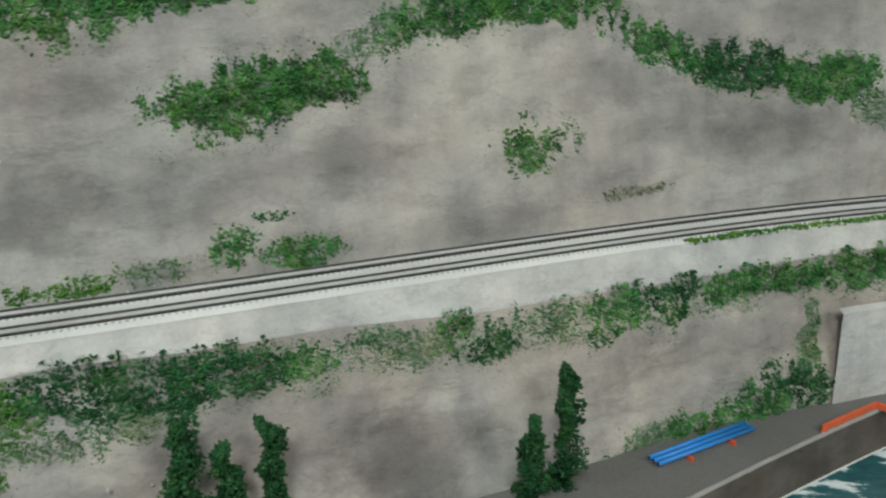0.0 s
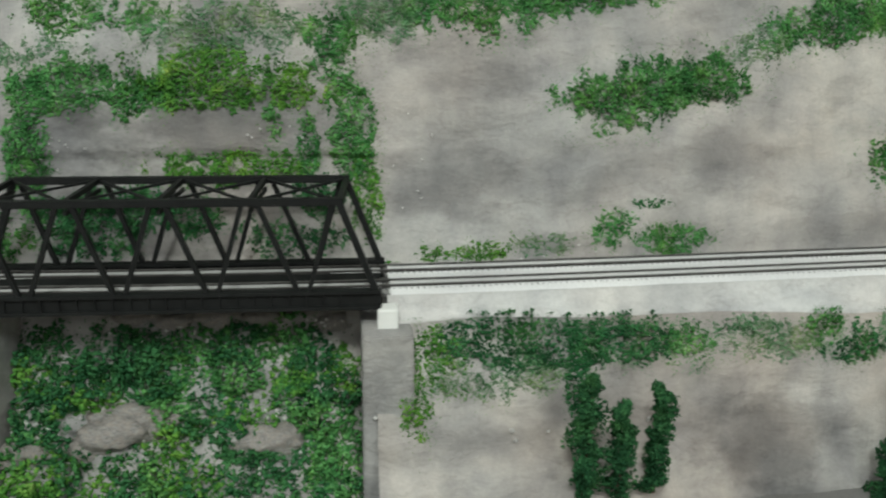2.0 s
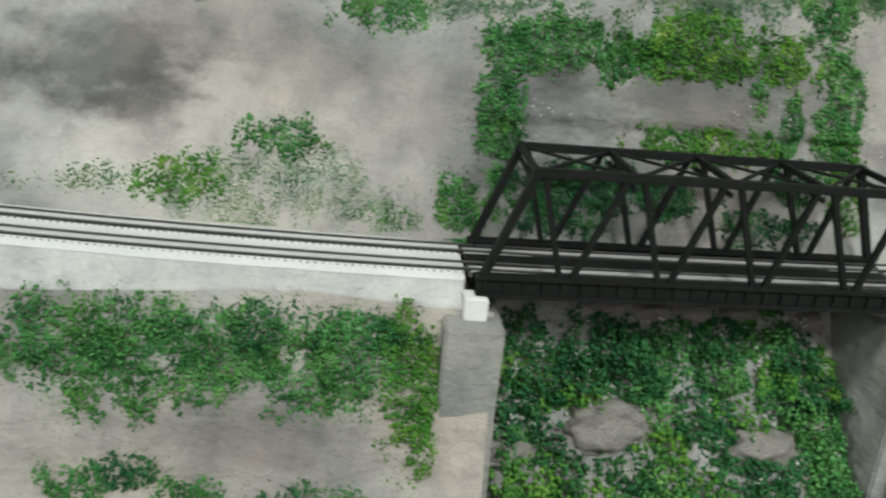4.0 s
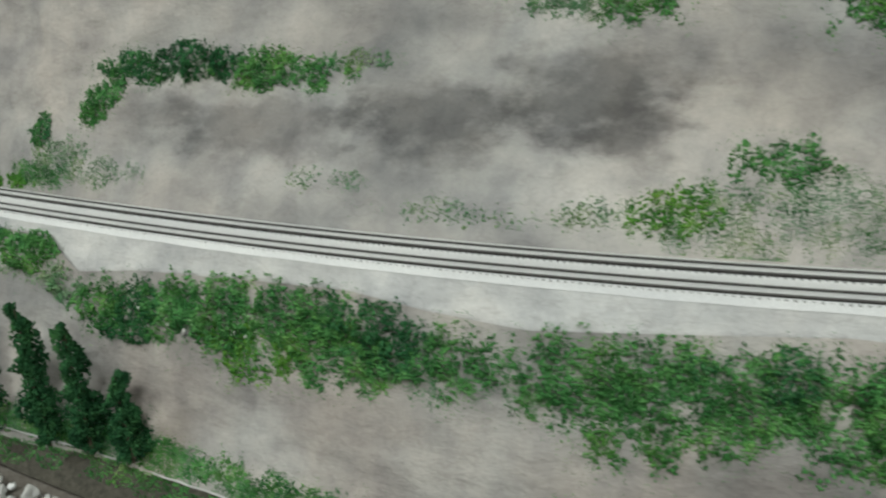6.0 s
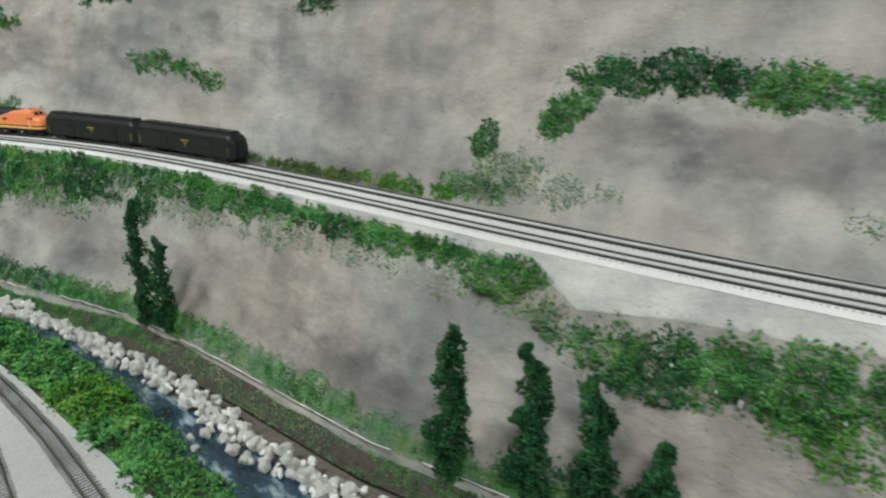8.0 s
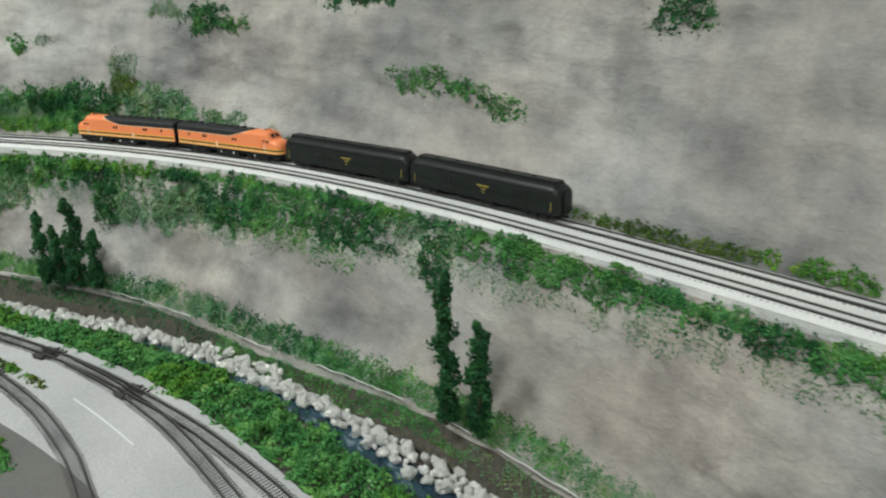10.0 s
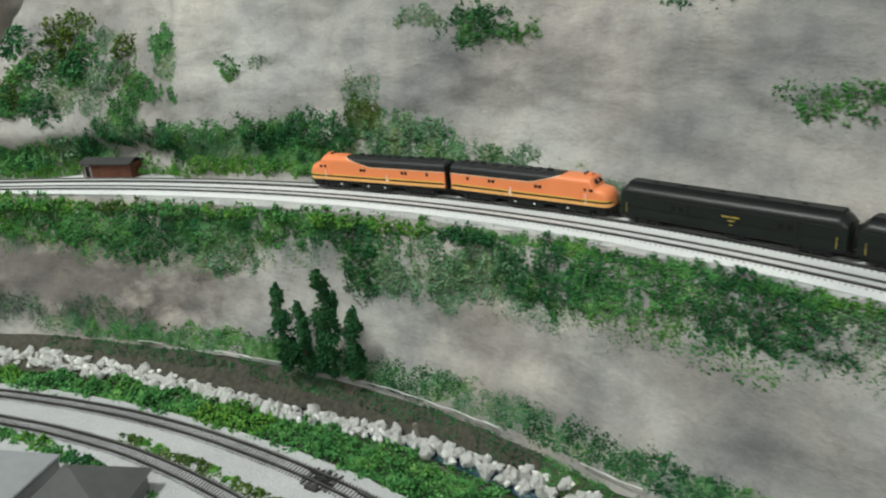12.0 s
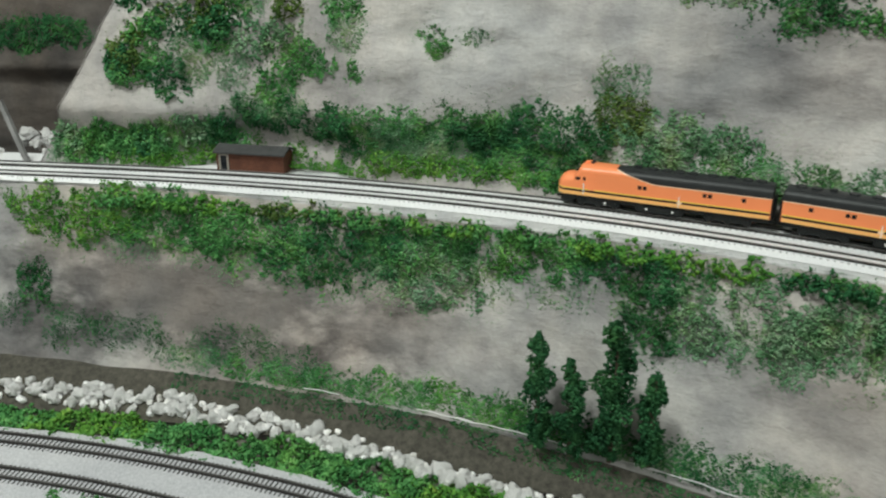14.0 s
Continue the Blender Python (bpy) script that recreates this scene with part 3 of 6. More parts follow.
# ---- truss bridge and its abutments ----
def bridge():
    s0 = 0.744
    mid = -0.014
    x, y = place(s0, mid)
    t = thing("truss_bridge", Matrix.Translation((x, y, 0)) @ Matrix.Rotation(heading(s0), 4, "Z"), "black painted steel through-truss bridge carrying two tracks", "bridge")
    half, lo, hi, w = 0.1195, 0.2415, 0.305, 0.0255
    lean, skew = 0.0, 0.003
    def far_shift(yy):
        return -skew * (w - yy) / (2 * w)
    for yy in (w, -w):
        f = far_shift(yy)
        bm = boxes((f - half, f + half, yy - 0.0028, yy + 0.0028, lo + 0.0075, lo + 0.0095), (f - half, f + half, yy - 0.0008, yy + 0.0008, lo, lo + 0.0075), (f - half, f + half, yy - 0.0028, yy + 0.0028, lo - 0.002, lo))
        for k in range(25):
            q = f - half + 0.004 + k * (2 * half - 0.008) / 24
            box(bm, q - 0.0004, q + 0.0004, yy - 0.0024, yy + 0.0024, lo, lo + 0.0075)
        part("bottom_girder", bm, STEEL, t)
        part("top_chord", boxes((f + lean - 0.099, f + lean + 0.099, yy - 0.0022, yy + 0.0022, hi - 0.0042, hi), bevel=0.0004), STEEL, t)
        for e in (-1, 1):
            part("end_post", bar(bmesh.new(), (f + e * (half - 0.003), yy, lo + 0.0085), (f + lean + e * 0.097, yy, hi - 0.003), 0.0036, 0.0042, (0, 1, 0)), STEEL, t)
        tops = [-0.097 + 0.0485 * k for k in range(5)]
        lows = [-0.0757, -0.0252, 0.0252, 0.0757]
        for k in range(4):
            for a, b in ((tops[k], lows[k] - 0.003), (tops[k + 1], lows[k] + 0.003)):
                part("diagonal", bar(bmesh.new(), (f + b, yy, lo + 0.0085), (f + lean + a + (0.004 if a < b else -0.004), yy, hi - 0.003), 0.0026, 0.003, (0, 1, 0)), STEEL, t)
    tops = [-0.097 + 0.0485 * k for k in range(5)]
    for q in tops:
        part("cross_strut", bar(bmesh.new(), (q + lean, w, hi - 0.002), (q + lean - skew, -w, hi - 0.002), 0.0026, 0.003), STEEL, t)
        part("sway_brace", bar(bmesh.new(), (q + lean, w, hi - 0.0078), (q + lean - skew, -w, hi - 0.0078), 0.0016, 0.0022), STEEL, t)
    for k in range(4):
        for a, b in ((-1, 1), (1, -1)):
            part("lateral_brace", bar(bmesh.new(), (lean + tops[k] + far_shift(a * w), a * w, hi - 0.002), (lean + tops[k + 1] + far_shift(b * w), b * w, hi - 0.002), 0.0016, 0.0014), STEEL, t)
    for k in range(11):
        q = -half + 0.004 + k * (2 * half - 0.008) / 10
        part("floor_beam", bar(bmesh.new(), (q, w, lo + 0.0005), (q - skew, -w, lo + 0.0005), 0.002, 0.0035), STEEL, t)
    for off in (mid - FAR - 0.0035, mid - FAR + 0.0035, mid - NEAR - 0.0035, mid - NEAR + 0.0035):
        part("stringer", boxes((-half, half, off - 0.0012, off + 0.0012, lo - 0.0035, lo + 0.0008)), STEEL, t)
    for off in (mid - FAR, mid - NEAR):
        part("deck_plate", boxes((-half, half, off - 0.0038, off + 0.0038, 0.2464, 0.2468)), DECK, t, "pale grey plate between the rails")
    for a, b in ((mid - FAR + 0.0052, mid - NEAR - 0.0052), (mid - NEAR + 0.0062, 0.0240), (-0.0245, mid - FAR - 0.0062)):
        part("walkway", boxes((-half, half, a, b, 0.2464, 0.2468)), STEEL, t)


bridge()


def abutment(s, out, label):
    """A concrete bridge seat with a splayed face and a white bearing block."""
    x, y = place(s, 0)
    t = thing("bridge_abutment", Matrix.Translation((x, y, 0)) @ Matrix.Rotation(heading(s), 4, "Z"), label, "bridge abutment", "bridge abutments")
    bm = bmesh.new()
    # out = +1: the bank lies along +x
    pts = [(-0.014, 0.058), (0.015, 0.058), (0.015, -0.04), (-0.014, -0.04)]
    low = [bm.verts.new((px * 1.15, py * 1.12 if py > 0 else py, 0.07)) for px, py in pts]
    mid = [bm.verts.new((px, py, 0.18)) for px, py in pts]
    top = [bm.verts.new((px, py, 0.2285)) for px, py in pts]
    for a, b in ((low, mid), (mid, top)):
        for k in range(4):
            bm.faces.new((a[k], a[(k + 1) % 4], b[(k + 1) % 4], b[k]))
    bm.faces.new(top)
    bm.faces.new(low[::-1])
    bmesh.ops.bevel(bm, geom=list(bm.edges), offset=0.0012, segments=2, affect="EDGES")
    part("pier", bm, CONCRETE, t, "grey concrete pier")
    part("back_wall", boxes((out * 0.009 - 0.004, out * 0.009 + 0.004, -0.032, 0.030, 0.226, 0.2448), bevel=0.0008), CONCRETE, t)
    for d in (0.042, -0.012):
        part("bearing_block", boxes((-0.0058, 0.0058, d - 0.0055, d + 0.0060, 0.228, 0.2404), bevel=0.0008), WHITE, t, "white bearing block")


abutment(0.6225, -1, "grey concrete abutment with white bearing block, eastern bank")
abutment(0.861, 1, "grey concrete abutment with white bearing block, western bank")


# ---- train ----
def half_width(z, w, z_top, r):
    """Half width of a rounded body section at height z."""
    if z <= z_top - r:
        return w
    k = min(1.0, (z - z_top + r) / r)
    return max(w * math.sqrt(max(0.0, 1 - k ** 2.4)), 0.0)


def loft(stations, lo, hi, rows, out=0.0, close=True):
    """Skin between heights lo(x) and hi(x) over stations (x, half width, top, corner radius)."""
    bm = bmesh.new()
    rings = []
    for x, w, top, r in stations:
        a, b = lo(x), min(hi(x), top)
        zs = [a + (b - a) * k / rows for k in range(rows + 1)]
        zs = [a + (b - a) * (1 - (1 - k / rows) ** 1.5) for k in range(rows + 1)]
        left = [bm.verts.new((x, -half_width(z, w, top, r) - out, z + out * 0.3)) for z in zs]
        right = [bm.verts.new((x, half_width(z, w, top, r) + out, z + out * 0.3)) for z in zs]
        rings.append(left + right[::-1])
    n = len(rings[0])
    for p, q in zip(rings, rings[1:]):
        for k in range(n - 1):
            bm.faces.new((p[k], q[k], q[k + 1], p[k + 1]))
    if close:
        for ring in (rings[0], rings[-1]):
            bm.faces.new(ring)
    bmesh.ops.remove_doubles(bm, verts=bm.verts, dist=1e-6)
    return bm


def truck(t, x, wheels, span, label="black wheel truck"):
    f = part("truck_frame", boxes((x - span / 2 - 0.003, x + span / 2 + 0.003, -0.0076, -0.0058, 0.0020, 0.0062), (x - span / 2 - 0.003, x + span / 2 + 0.003, 0.0058, 0.0076, 0.0020, 0.0062), (x - 0.003, x + 0.003, -0.006, 0.006, 0.003, 0.006), bevel=0.0003), BLACK, t, label)
    for k in range(wheels):
        q = x - span / 2 + span * k / (wheels - 1)
        bm = bmesh.new()
        for e in (-1, 1):
            tube(bm, (q, e * 0.0040, 0.0031), (q, e * 0.0054, 0.0031), 0.0031, n=16)
        tube(bm, (q, -0.004, 0.0031), (q, 0.004, 0.0031), 0.0007, n=8)
        part("wheelset", bm, WEB, f)
        part("journal_box", boxes((q - 0.0014, q + 0.0014, -0.0084, -0.0076, 0.0020, 0.0050), (q - 0.0014, q + 0.0014, 0.0076, 0.0084, 0.0020, 0.0050)), BLACK, f)


def locomotive(s, flip, label):
    """Streamlined diesel with its nose at +x of its own frame."""
    m = Matrix.Translation((*place(s, FAR), TOP)) @ Matrix.Rotation(heading(s) + (math.pi if flip else 0), 4, "Z")
    t = thing("diesel_locomotive", m, label, "locomotive", "locomotives of the train")
    W, Z0, ZT, L = 0.0094, 0.0078, 0.0277, 0.0655
    def nose(x):
        """Half width, top and corner radius along the body."""
        u = (x - (L - 0.017)) / 0.017
        if u <= 0:
            return W, ZT, 0.0043
        w = W * math.sqrt(max(0.05, 1 - max(0.0, (u - 0.30) / 0.72) ** 5.0)) if u > 0.3 else W
        if u < 0.12:
            top = ZT - 0.0004 * u / 0.12
        elif u < 0.34:
            top = ZT - 0.0004 - 0.0062 * (u - 0.12) / 0.22
        else:
            top = ZT - 0.0066 - 0.0010 * (u - 0.34) / 0.66 - 0.0046 * ((u - 0.34) / 0.66) ** 5
        return w, top, 0.0043 + 0.003 * max(0.0, u - 0.3)
    xs = [-L] + list(np.linspace(-L + 0.0005, L - 0.018, 40)) + list(np.linspace(L - 0.0172, L - 0.0012, 26)) + list(L - 0.0012 * (1 - np.linspace(0.2, 1, 6)))
    st = [(x, *nose(x)) for x in xs]
    def belt(x):
        """Upper limit of the orange: low along the flank, sweeping over the cab."""
        return 0.0203 + 0.0090 * min(1.0, max(0.0, (x - 0.003) / 0.033)) ** 1.08
    part("body", loft(st, lambda x: Z0, belt, 14), ORANGE, t, "orange body shell", True)
    back = [q for q in st if belt(q[0]) < q[2] - 0.0001]
    part("roof", loft(back, belt, lambda x: 1.0, 10), ROOF, t, "black roof", True)
    # pale strip standing in for the highlight where orange meets black
    part("sweep_highlight", loft(back, lambda x: belt(x) - 0.00035, lambda x: belt(x) + 0.0002, 1, 0.00022, False), PEARL, t, "thin pale line painted as the highlight between orange and black")
    for name, a, b, mat in (("stripe", 0.0079, 0.0101, AMBER), ("stripe", 0.0103, 0.0115, BLACK), ("stripe", 0.0116, 0.0124, YELLOW)):
        part(name, loft(st[1:], lambda x: a, lambda x: b, 1, 0.00016, False), mat, t)
    # end door and diaphragm
    part("end_panel", boxes((-L - 0.0006, -L + 0.0002, -0.0086, 0.0086, 0.006, 0.0255), bevel=0.0002), BLACK, t)
    part("diaphragm", boxes((-L - 0.0024, -L - 0.0006, -0.0036, 0.0036, 0.006, 0.0205), bevel=0.0004), BLACK, t)
    # windows, ports and doors on both flanks
    for e in (-1, 1):
        y0, y1 = sorted((e * (W - 0.0004), e * (W + 0.00025)))
        for x in (0.0085, 0.0117, -0.0275, -0.0307, -0.0500):
            part("side_window", boxes((x - 0.00115, x + 0.00115, y0, y1, 0.0164, 0.0187), bevel=0.0001), GLASS, t)
        part("cab_window", boxes((0.0462, 0.0480, y0, y1, 0.0180, 0.0200), bevel=0.0001), GLASS, t)
        part("cab_window", boxes((0.0500, 0.0530, y0, y1, 0.0180, 0.0198), bevel=0.0001), GLASS, t)
        part("cab_door", boxes((0.0402, 0.0440, y0, y1, 0.0118, 0.0212)), ORANGE, t)
        y0, y1 = sorted((e * (W - 0.0004), e * (W + 0.0004)))
        part("grab_iron", boxes((0.0470, 0.0476, y0, y1, 0.0085, 0.0160), bevel=0.0001), WHITE, t, "white hand rail")
        part("grab_iron", boxes((-0.0130, -0.0124, y0, y1, 0.0079, 0.0150), bevel=0.0001), WHITE, t, "white hand rail")
        part("emblem", boxes((-0.0146, -0.0116, y0 * 0.999, y1 * 0.999, 0.0101, 0.0117)), PEARL, t, "small pale badge")
        for x in (-0.0095, 0.0065, 0.0330):
            part("step_lamp", boxes((x - 0.0006, x + 0.0006, *sorted((e * 0.0078, e * 0.0086)), 0.0034, 0.0048)), WHITE, t, "white underframe fitting")
    # windscreen
    for e in (-1, 1):
        bm = bmesh.new()
        u = [(L - 0.0149, ZT - 0.0012), (L - 0.0118, ZT - 0.0058)]
        ring = [bm.verts.new((u[0][0] + 0.0004, e * 0.0010, u[0][1] - 0.0004)), bm.verts.new((u[0][0] + 0.0004, e * 0.0046, u[0][1] - 0.0010)), bm.verts.new((u[1][0] + 0.0006, e * 0.0050, u[1][1] + 0.0010)), bm.verts.new((u[1][0] + 0.0006, e * 0.0010, u[1][1] + 0.0010))]
        made = bmesh.ops.extrude_face_region(bm, geom=[bm.faces.new(ring)])
        for v in made["geom"]:
            if isinstance(v, bmesh.types.BMVert):
                v.co += Vector((-0.0006, 0, -0.0006))
        part("windscreen", bm, GLASS, t)
    bm = tube(bmesh.new(), (L - 0.006, 0, 0.0165), (L - 0.0012, 0, 0.0165), 0.0012, n=16)
    part("headlight", bm, WHITE, t, "white headlight")
    part("number_board", boxes((L - 0.0205, L - 0.0165, -0.0024, 0.0024, ZT - 0.0002, ZT + 0.0010), bevel=0.0002), ORANGE, t)
    part("horn", boxes((L - 0.0225, L - 0.0205, 0.0015, 0.0022, ZT, ZT + 0.0015), (L - 0.0225, L - 0.0205, -0.0022, -0.0015, ZT, ZT + 0.0015)), ROOF, t)
    for x in (-0.058, -0.050, -0.030, -0.018, -0.010, -0.002, 0.006):
        part("roof_fan", tube(bmesh.new(), (x, 0, ZT - 0.0008), (x, 0, ZT + 0.0009), 0.0031, 0.0029, 16), ROOF, t)
    for x in (-0.041, 0.0155):
        part("exhaust_stack", boxes((x - 0.002, x + 0.002, -0.0012, 0.0012, ZT - 0.0006, ZT + 0.0016), bevel=0.0002), ROOF, t)
    part("roof_walk", boxes((-0.06, 0.02, -0.0066, -0.0056, ZT - 0.0016, ZT - 0.0008), (-0.06, 0.02, 0.0056, 0.0066, ZT - 0.0016, ZT - 0.0008)), ROOF, t)
    part("underframe", boxes((-L + 0.001, L - 0.006, -0.0078, 0.0078, 0.0048, 0.0080)), BLACK, t)
    part("fuel_tank", boxes((-0.016, 0.014, -0.0084, 0.0084, 0.0014, 0.0070), bevel=0.001), BLACK, t)
    part("pilot", boxes((L - 0.0120, L - 0.0025, -0.0068, 0.0068, 0.0012, 0.0080), bevel=0.0012), BLACK, t)
    part("coupler", boxes((-L - 0.0042, -L + 0.001, -0.0008, 0.0008, 0.0030, 0.0042)), BLACK, t)
    part("coupler", boxes((L - 0.004, L + 0.0016, -0.0008, 0.0008, 0.0030, 0.0042)), BLACK, t)
    for x in (-0.042, 0.038):
        truck(t, x, 3, 0.0215)
    return t


def coach(s, label):
    """Heavyweight head-end car."""
    m = Matrix.Translation((*place(s, FAR), TOP)) @ Matrix.Rotation(heading(s), 4, "Z")
    t = thing("passenger_car", m, label, "railway car", "dark cars of the train")
    W, Z0, ZT, L = 0.0094, 0.0052, 0.0265, 0.0715
    st = [(x, W * (1 - 0.05 * max(0, abs(x) - L + 0.003) / 0.003), ZT - 0.0035 * (max(0, abs(x) - L + 0.006) / 0.006) ** 2, 0.0068) for x in [-L] + list(np.linspace(-L + 0.0003, -L + 0.006, 8)) + list(np.linspace(-L + 0.008, L - 0.008, 10)) + list(np.linspace(L - 0.006, L - 0.0003, 8)) + [L]]
    part("body", loft(st, lambda x: Z0, lambda x: 0.0205, 8), COACH, t, "dark green body", True)
    part("roof", loft(st, lambda x: 0.0205, lambda x: 1.0, 10, 0.0003), BLACK, t, "black arched roof", True)
    for e in (-1, 1):
        y0, y1 = sorted((e * (W - 0.0003), e * (W + 0.0003)))
        part("belt_rail", boxes((-L + 0.001, L - 0.001, y0, y1, 0.0117, 0.0122)), BLACK, t)
        part("letter_board", boxes((-L + 0.001, L - 0.001, y0, y1, 0.0192, 0.0198)), ROOF, t, "grey drip rail")
        part("sill", boxes((-L + 0.001, L - 0.001, y0, y1, 0.0052, 0.0066)), BLACK, t)
        for x in (-0.038, 0.030):
            d = part("baggage_door", boxes((x - 0.0075, x + 0.0075, y0, y1, 0.0068, 0.0186), bevel=0.0002), COACH, t)
            y2, y3 = sorted((e * W, e * (W + 0.0004)))
            part("door_window", boxes((x - 0.0045, x - 0.0008, y2, y3, 0.0135, 0.0168), (x + 0.0008, x + 0.0045, y2, y3, 0.0135, 0.0168)), GLASS, d)
        y2, y3 = sorted((e * W, e * (W + 0.00025)))
        part("lettering", boxes((-0.0105, -0.0055, y2, y3, 0.0150, 0.0161), (-0.0045, 0.0005, y2, y3, 0.0150, 0.0161), (-0.0075, -0.0035, y2, y3, 0.0128, 0.0136), (-0.0062, -0.0045, y2, y3, 0.0102, 0.0110)), GOLD, t, "gold lettering")
        for x in (0.0662, -0.0667):
            part("grab_iron", boxes((x, x + 0.0005, y2, y3, 0.007, 0.014)), GOLD, t)
    for e in (-1, 1):
        part("diaphragm", boxes((*sorted((e * (L - 0.0005), e * (L + 0.0022))), -0.0036, 0.0036, 0.0055, 0.0215), bevel=0.0004), BLACK, t)
        part("coupler", boxes((*sorted((e * (L - 0.002), e * (L + 0.0035))), -0.0008, 0.0008, 0.003, 0.0042)), BLACK, t)
    part("clerestory", boxes((-L + 0.004, L - 0.004, -0.0050, 0.0050, ZT - 0.0022, ZT + 0.0012), bevel=0.0008), BLACK, t, "raised black clerestory roof")
    # lighter grey strips stand in for the highlights along the roof's ridges
    for e in (-1, 1):
        part("clerestory_highlight", boxes((-L + 0.004, L - 0.004, *sorted((e * 0.0049, e * 0.0053)), ZT - 0.0006, ZT - 0.0001)), ROOF, t)
    for x in (-0.045, -0.02, 0.005, 0.03, 0.05):
        part("roof_vent", boxes((x - 0.0016, x + 0.0016, -0.0010, 0.0010, ZT + 0.0008, ZT + 0.0019), bevel=0.0003), BLACK, t)
    part("underframe", boxes((-L + 0.002, L - 0.002, -0.0070, 0.0070, 0.0038, 0.0056)), BLACK, t)
    part("battery_box", boxes((-0.014, -0.002, -0.0072, 0.0072, 0.0016, 0.0042), bevel=0.0005), BLACK, t)
    part("air_tank", tube(bmesh.new(), (0.006, -0.004, 0.0030), (0.02, -0.004, 0.0030), 0.0016, n=10), BLACK, t)
    for x in (-0.053, 0.053):
        truck(t, x, 3, 0.0165)
    return t


HEAD = 2.33
locomotive(HEAD - 0.0655, False, "orange and black streamlined model diesel leading the train")
locomotive(HEAD - 0.0655 - 0.1375, True, "orange and black streamlined model diesel coupled back to back")
coach(HEAD - 0.269 - 0.0075 - 0.0715, "dark green heavyweight baggage car with gold lettering")
coach(HEAD - 0.269 - 0.0075 - 0.0715 - 0.149, "dark green heavyweight car behind the baggage car")


# ---- greenery ----
TET_V = np.array([(1, 1, 1), (1, -1, -1), (-1, 1, -1), (-1, -1, 1)], float) / math.sqrt(3)
TET_F = np.array([(0, 1, 2), (0, 3, 1), (0, 2, 3), (1, 3, 2)])


def clumps(name, centres, sizes, mat, parent=None, label="", seed=1):
    """Many small ragged crumbs of foam as one mesh."""
    g = np.random.default_rng(seed)
    c, r = np.array(centres, float).reshape(-1, 3), np.array(sizes, float)
    n = len(c)
    v = np.linalg.qr(g.normal(0, 1, (n, 3, 3)))[0]
    v = np.einsum("kj,njl->nkl", TET_V, v) * (1 + g.uniform(-0.4, 0.4, (n, 4, 1))) * g.uniform(0.7, 1.35, (n, 1, 3))
    v = v * r[:, None, None] * 1.5 + c[:, None]
    f = TET_F[None] + 4 * np.arange(n)[:, None, None]
    data = bpy.data.meshes.new(name)
    data.vertices.add(4 * n)
    data.vertices.foreach_set("co", v.ravel())
    data.loops.add(12 * n)
    data.loops.foreach_set("vertex_index", f.ravel().astype(np.int32))
    data.polygons.add(4 * n)
    data.polygons.foreach_set("loop_start", np.arange(0, 12 * n, 3, dtype=np.int32))
    data.polygons.foreach_set("use_smooth", [True] * (4 * n))
    data.materials.append(mat)
    data.update()
    data.validate()
    ob = new(name, data)
    ob.parent = parent
    return tagged(ob, label)


LATTICE = np.random.default_rng(4).uniform(-1, 1, (256, 256))


def field(x, y):
    """Smooth noise between -1 and 1 over arrays."""
    i, j = np.floor(x).astype(int), np.floor(y).astype(int)
    u, v = x - i, y - j
    u, v = u * u * (3 - 2 * u), v * v * (3 - 2 * v)
    a, b = LATTICE[i % 256, j % 256], LATTICE[(i + 1) % 256, j % 256]
    c, d = LATTICE[i % 256, (j + 1) % 256], LATTICE[(i + 1) % 256, (j + 1) % 256]
    return (a * (1 - u) + b * u) * (1 - v) + (c * (1 - u) + d * u) * v


def places(s, d):
    """place() over arrays."""
    e = np.clip(s, 0.0, _s[-1])
    x, y, tx, ty = (np.interp(e, _s, q) for q in (_x, _y, _tx, _ty))
    n = np.hypot(tx, ty)
    tx, ty = tx / n, ty / n
    return np.stack([x + (s - e) * tx + d * ty, y + (s - e) * ty - d * tx], -1)


class Relief:
    """Offsets of a slope on a grid of s and height, read between the nodes."""

    def __init__(self, s0, s1, z0, z1, offset):
        self.s0, self.z0, self.ds, self.dz = s0, z0, 0.006, 0.003
        self.grid = np.array([[offset(s, z) for z in np.arange(z0, z1, self.dz)] for s in np.arange(s0, s1, self.ds)])

    def __call__(self, s, z):
        a, b = (s - self.s0) / self.ds, (z - self.z0) / self.dz
        i = np.clip(np.floor(a).astype(int), 0, self.grid.shape[0] - 2)
        j = np.clip(np.floor(b).astype(int), 0, self.grid.shape[1] - 2)
        u, v = np.clip(a - i, 0, 1), np.clip(b - j, 0, 1)
        g = self.grid
        return (g[i, j] * (1 - u) + g[i + 1, j] * u) * (1 - v) + (g[i, j + 1] * (1 - u) + g[i + 1, j + 1] * u) * v


def hill_offset(s, z):
    k = smooth(0.245, 0.27, z) + 0.6 * in_ravine(s) * (1 - smooth(0.245, 0.27, z))
    return hill_d(s, z) - rough(s, z, k)


UP = Relief(-0.2, 3.0, 0.09, 0.46, hill_offset)
LOWER = Relief(-0.2, 2.9, 0.085, 0.246, low_offset)


SEED = [100]


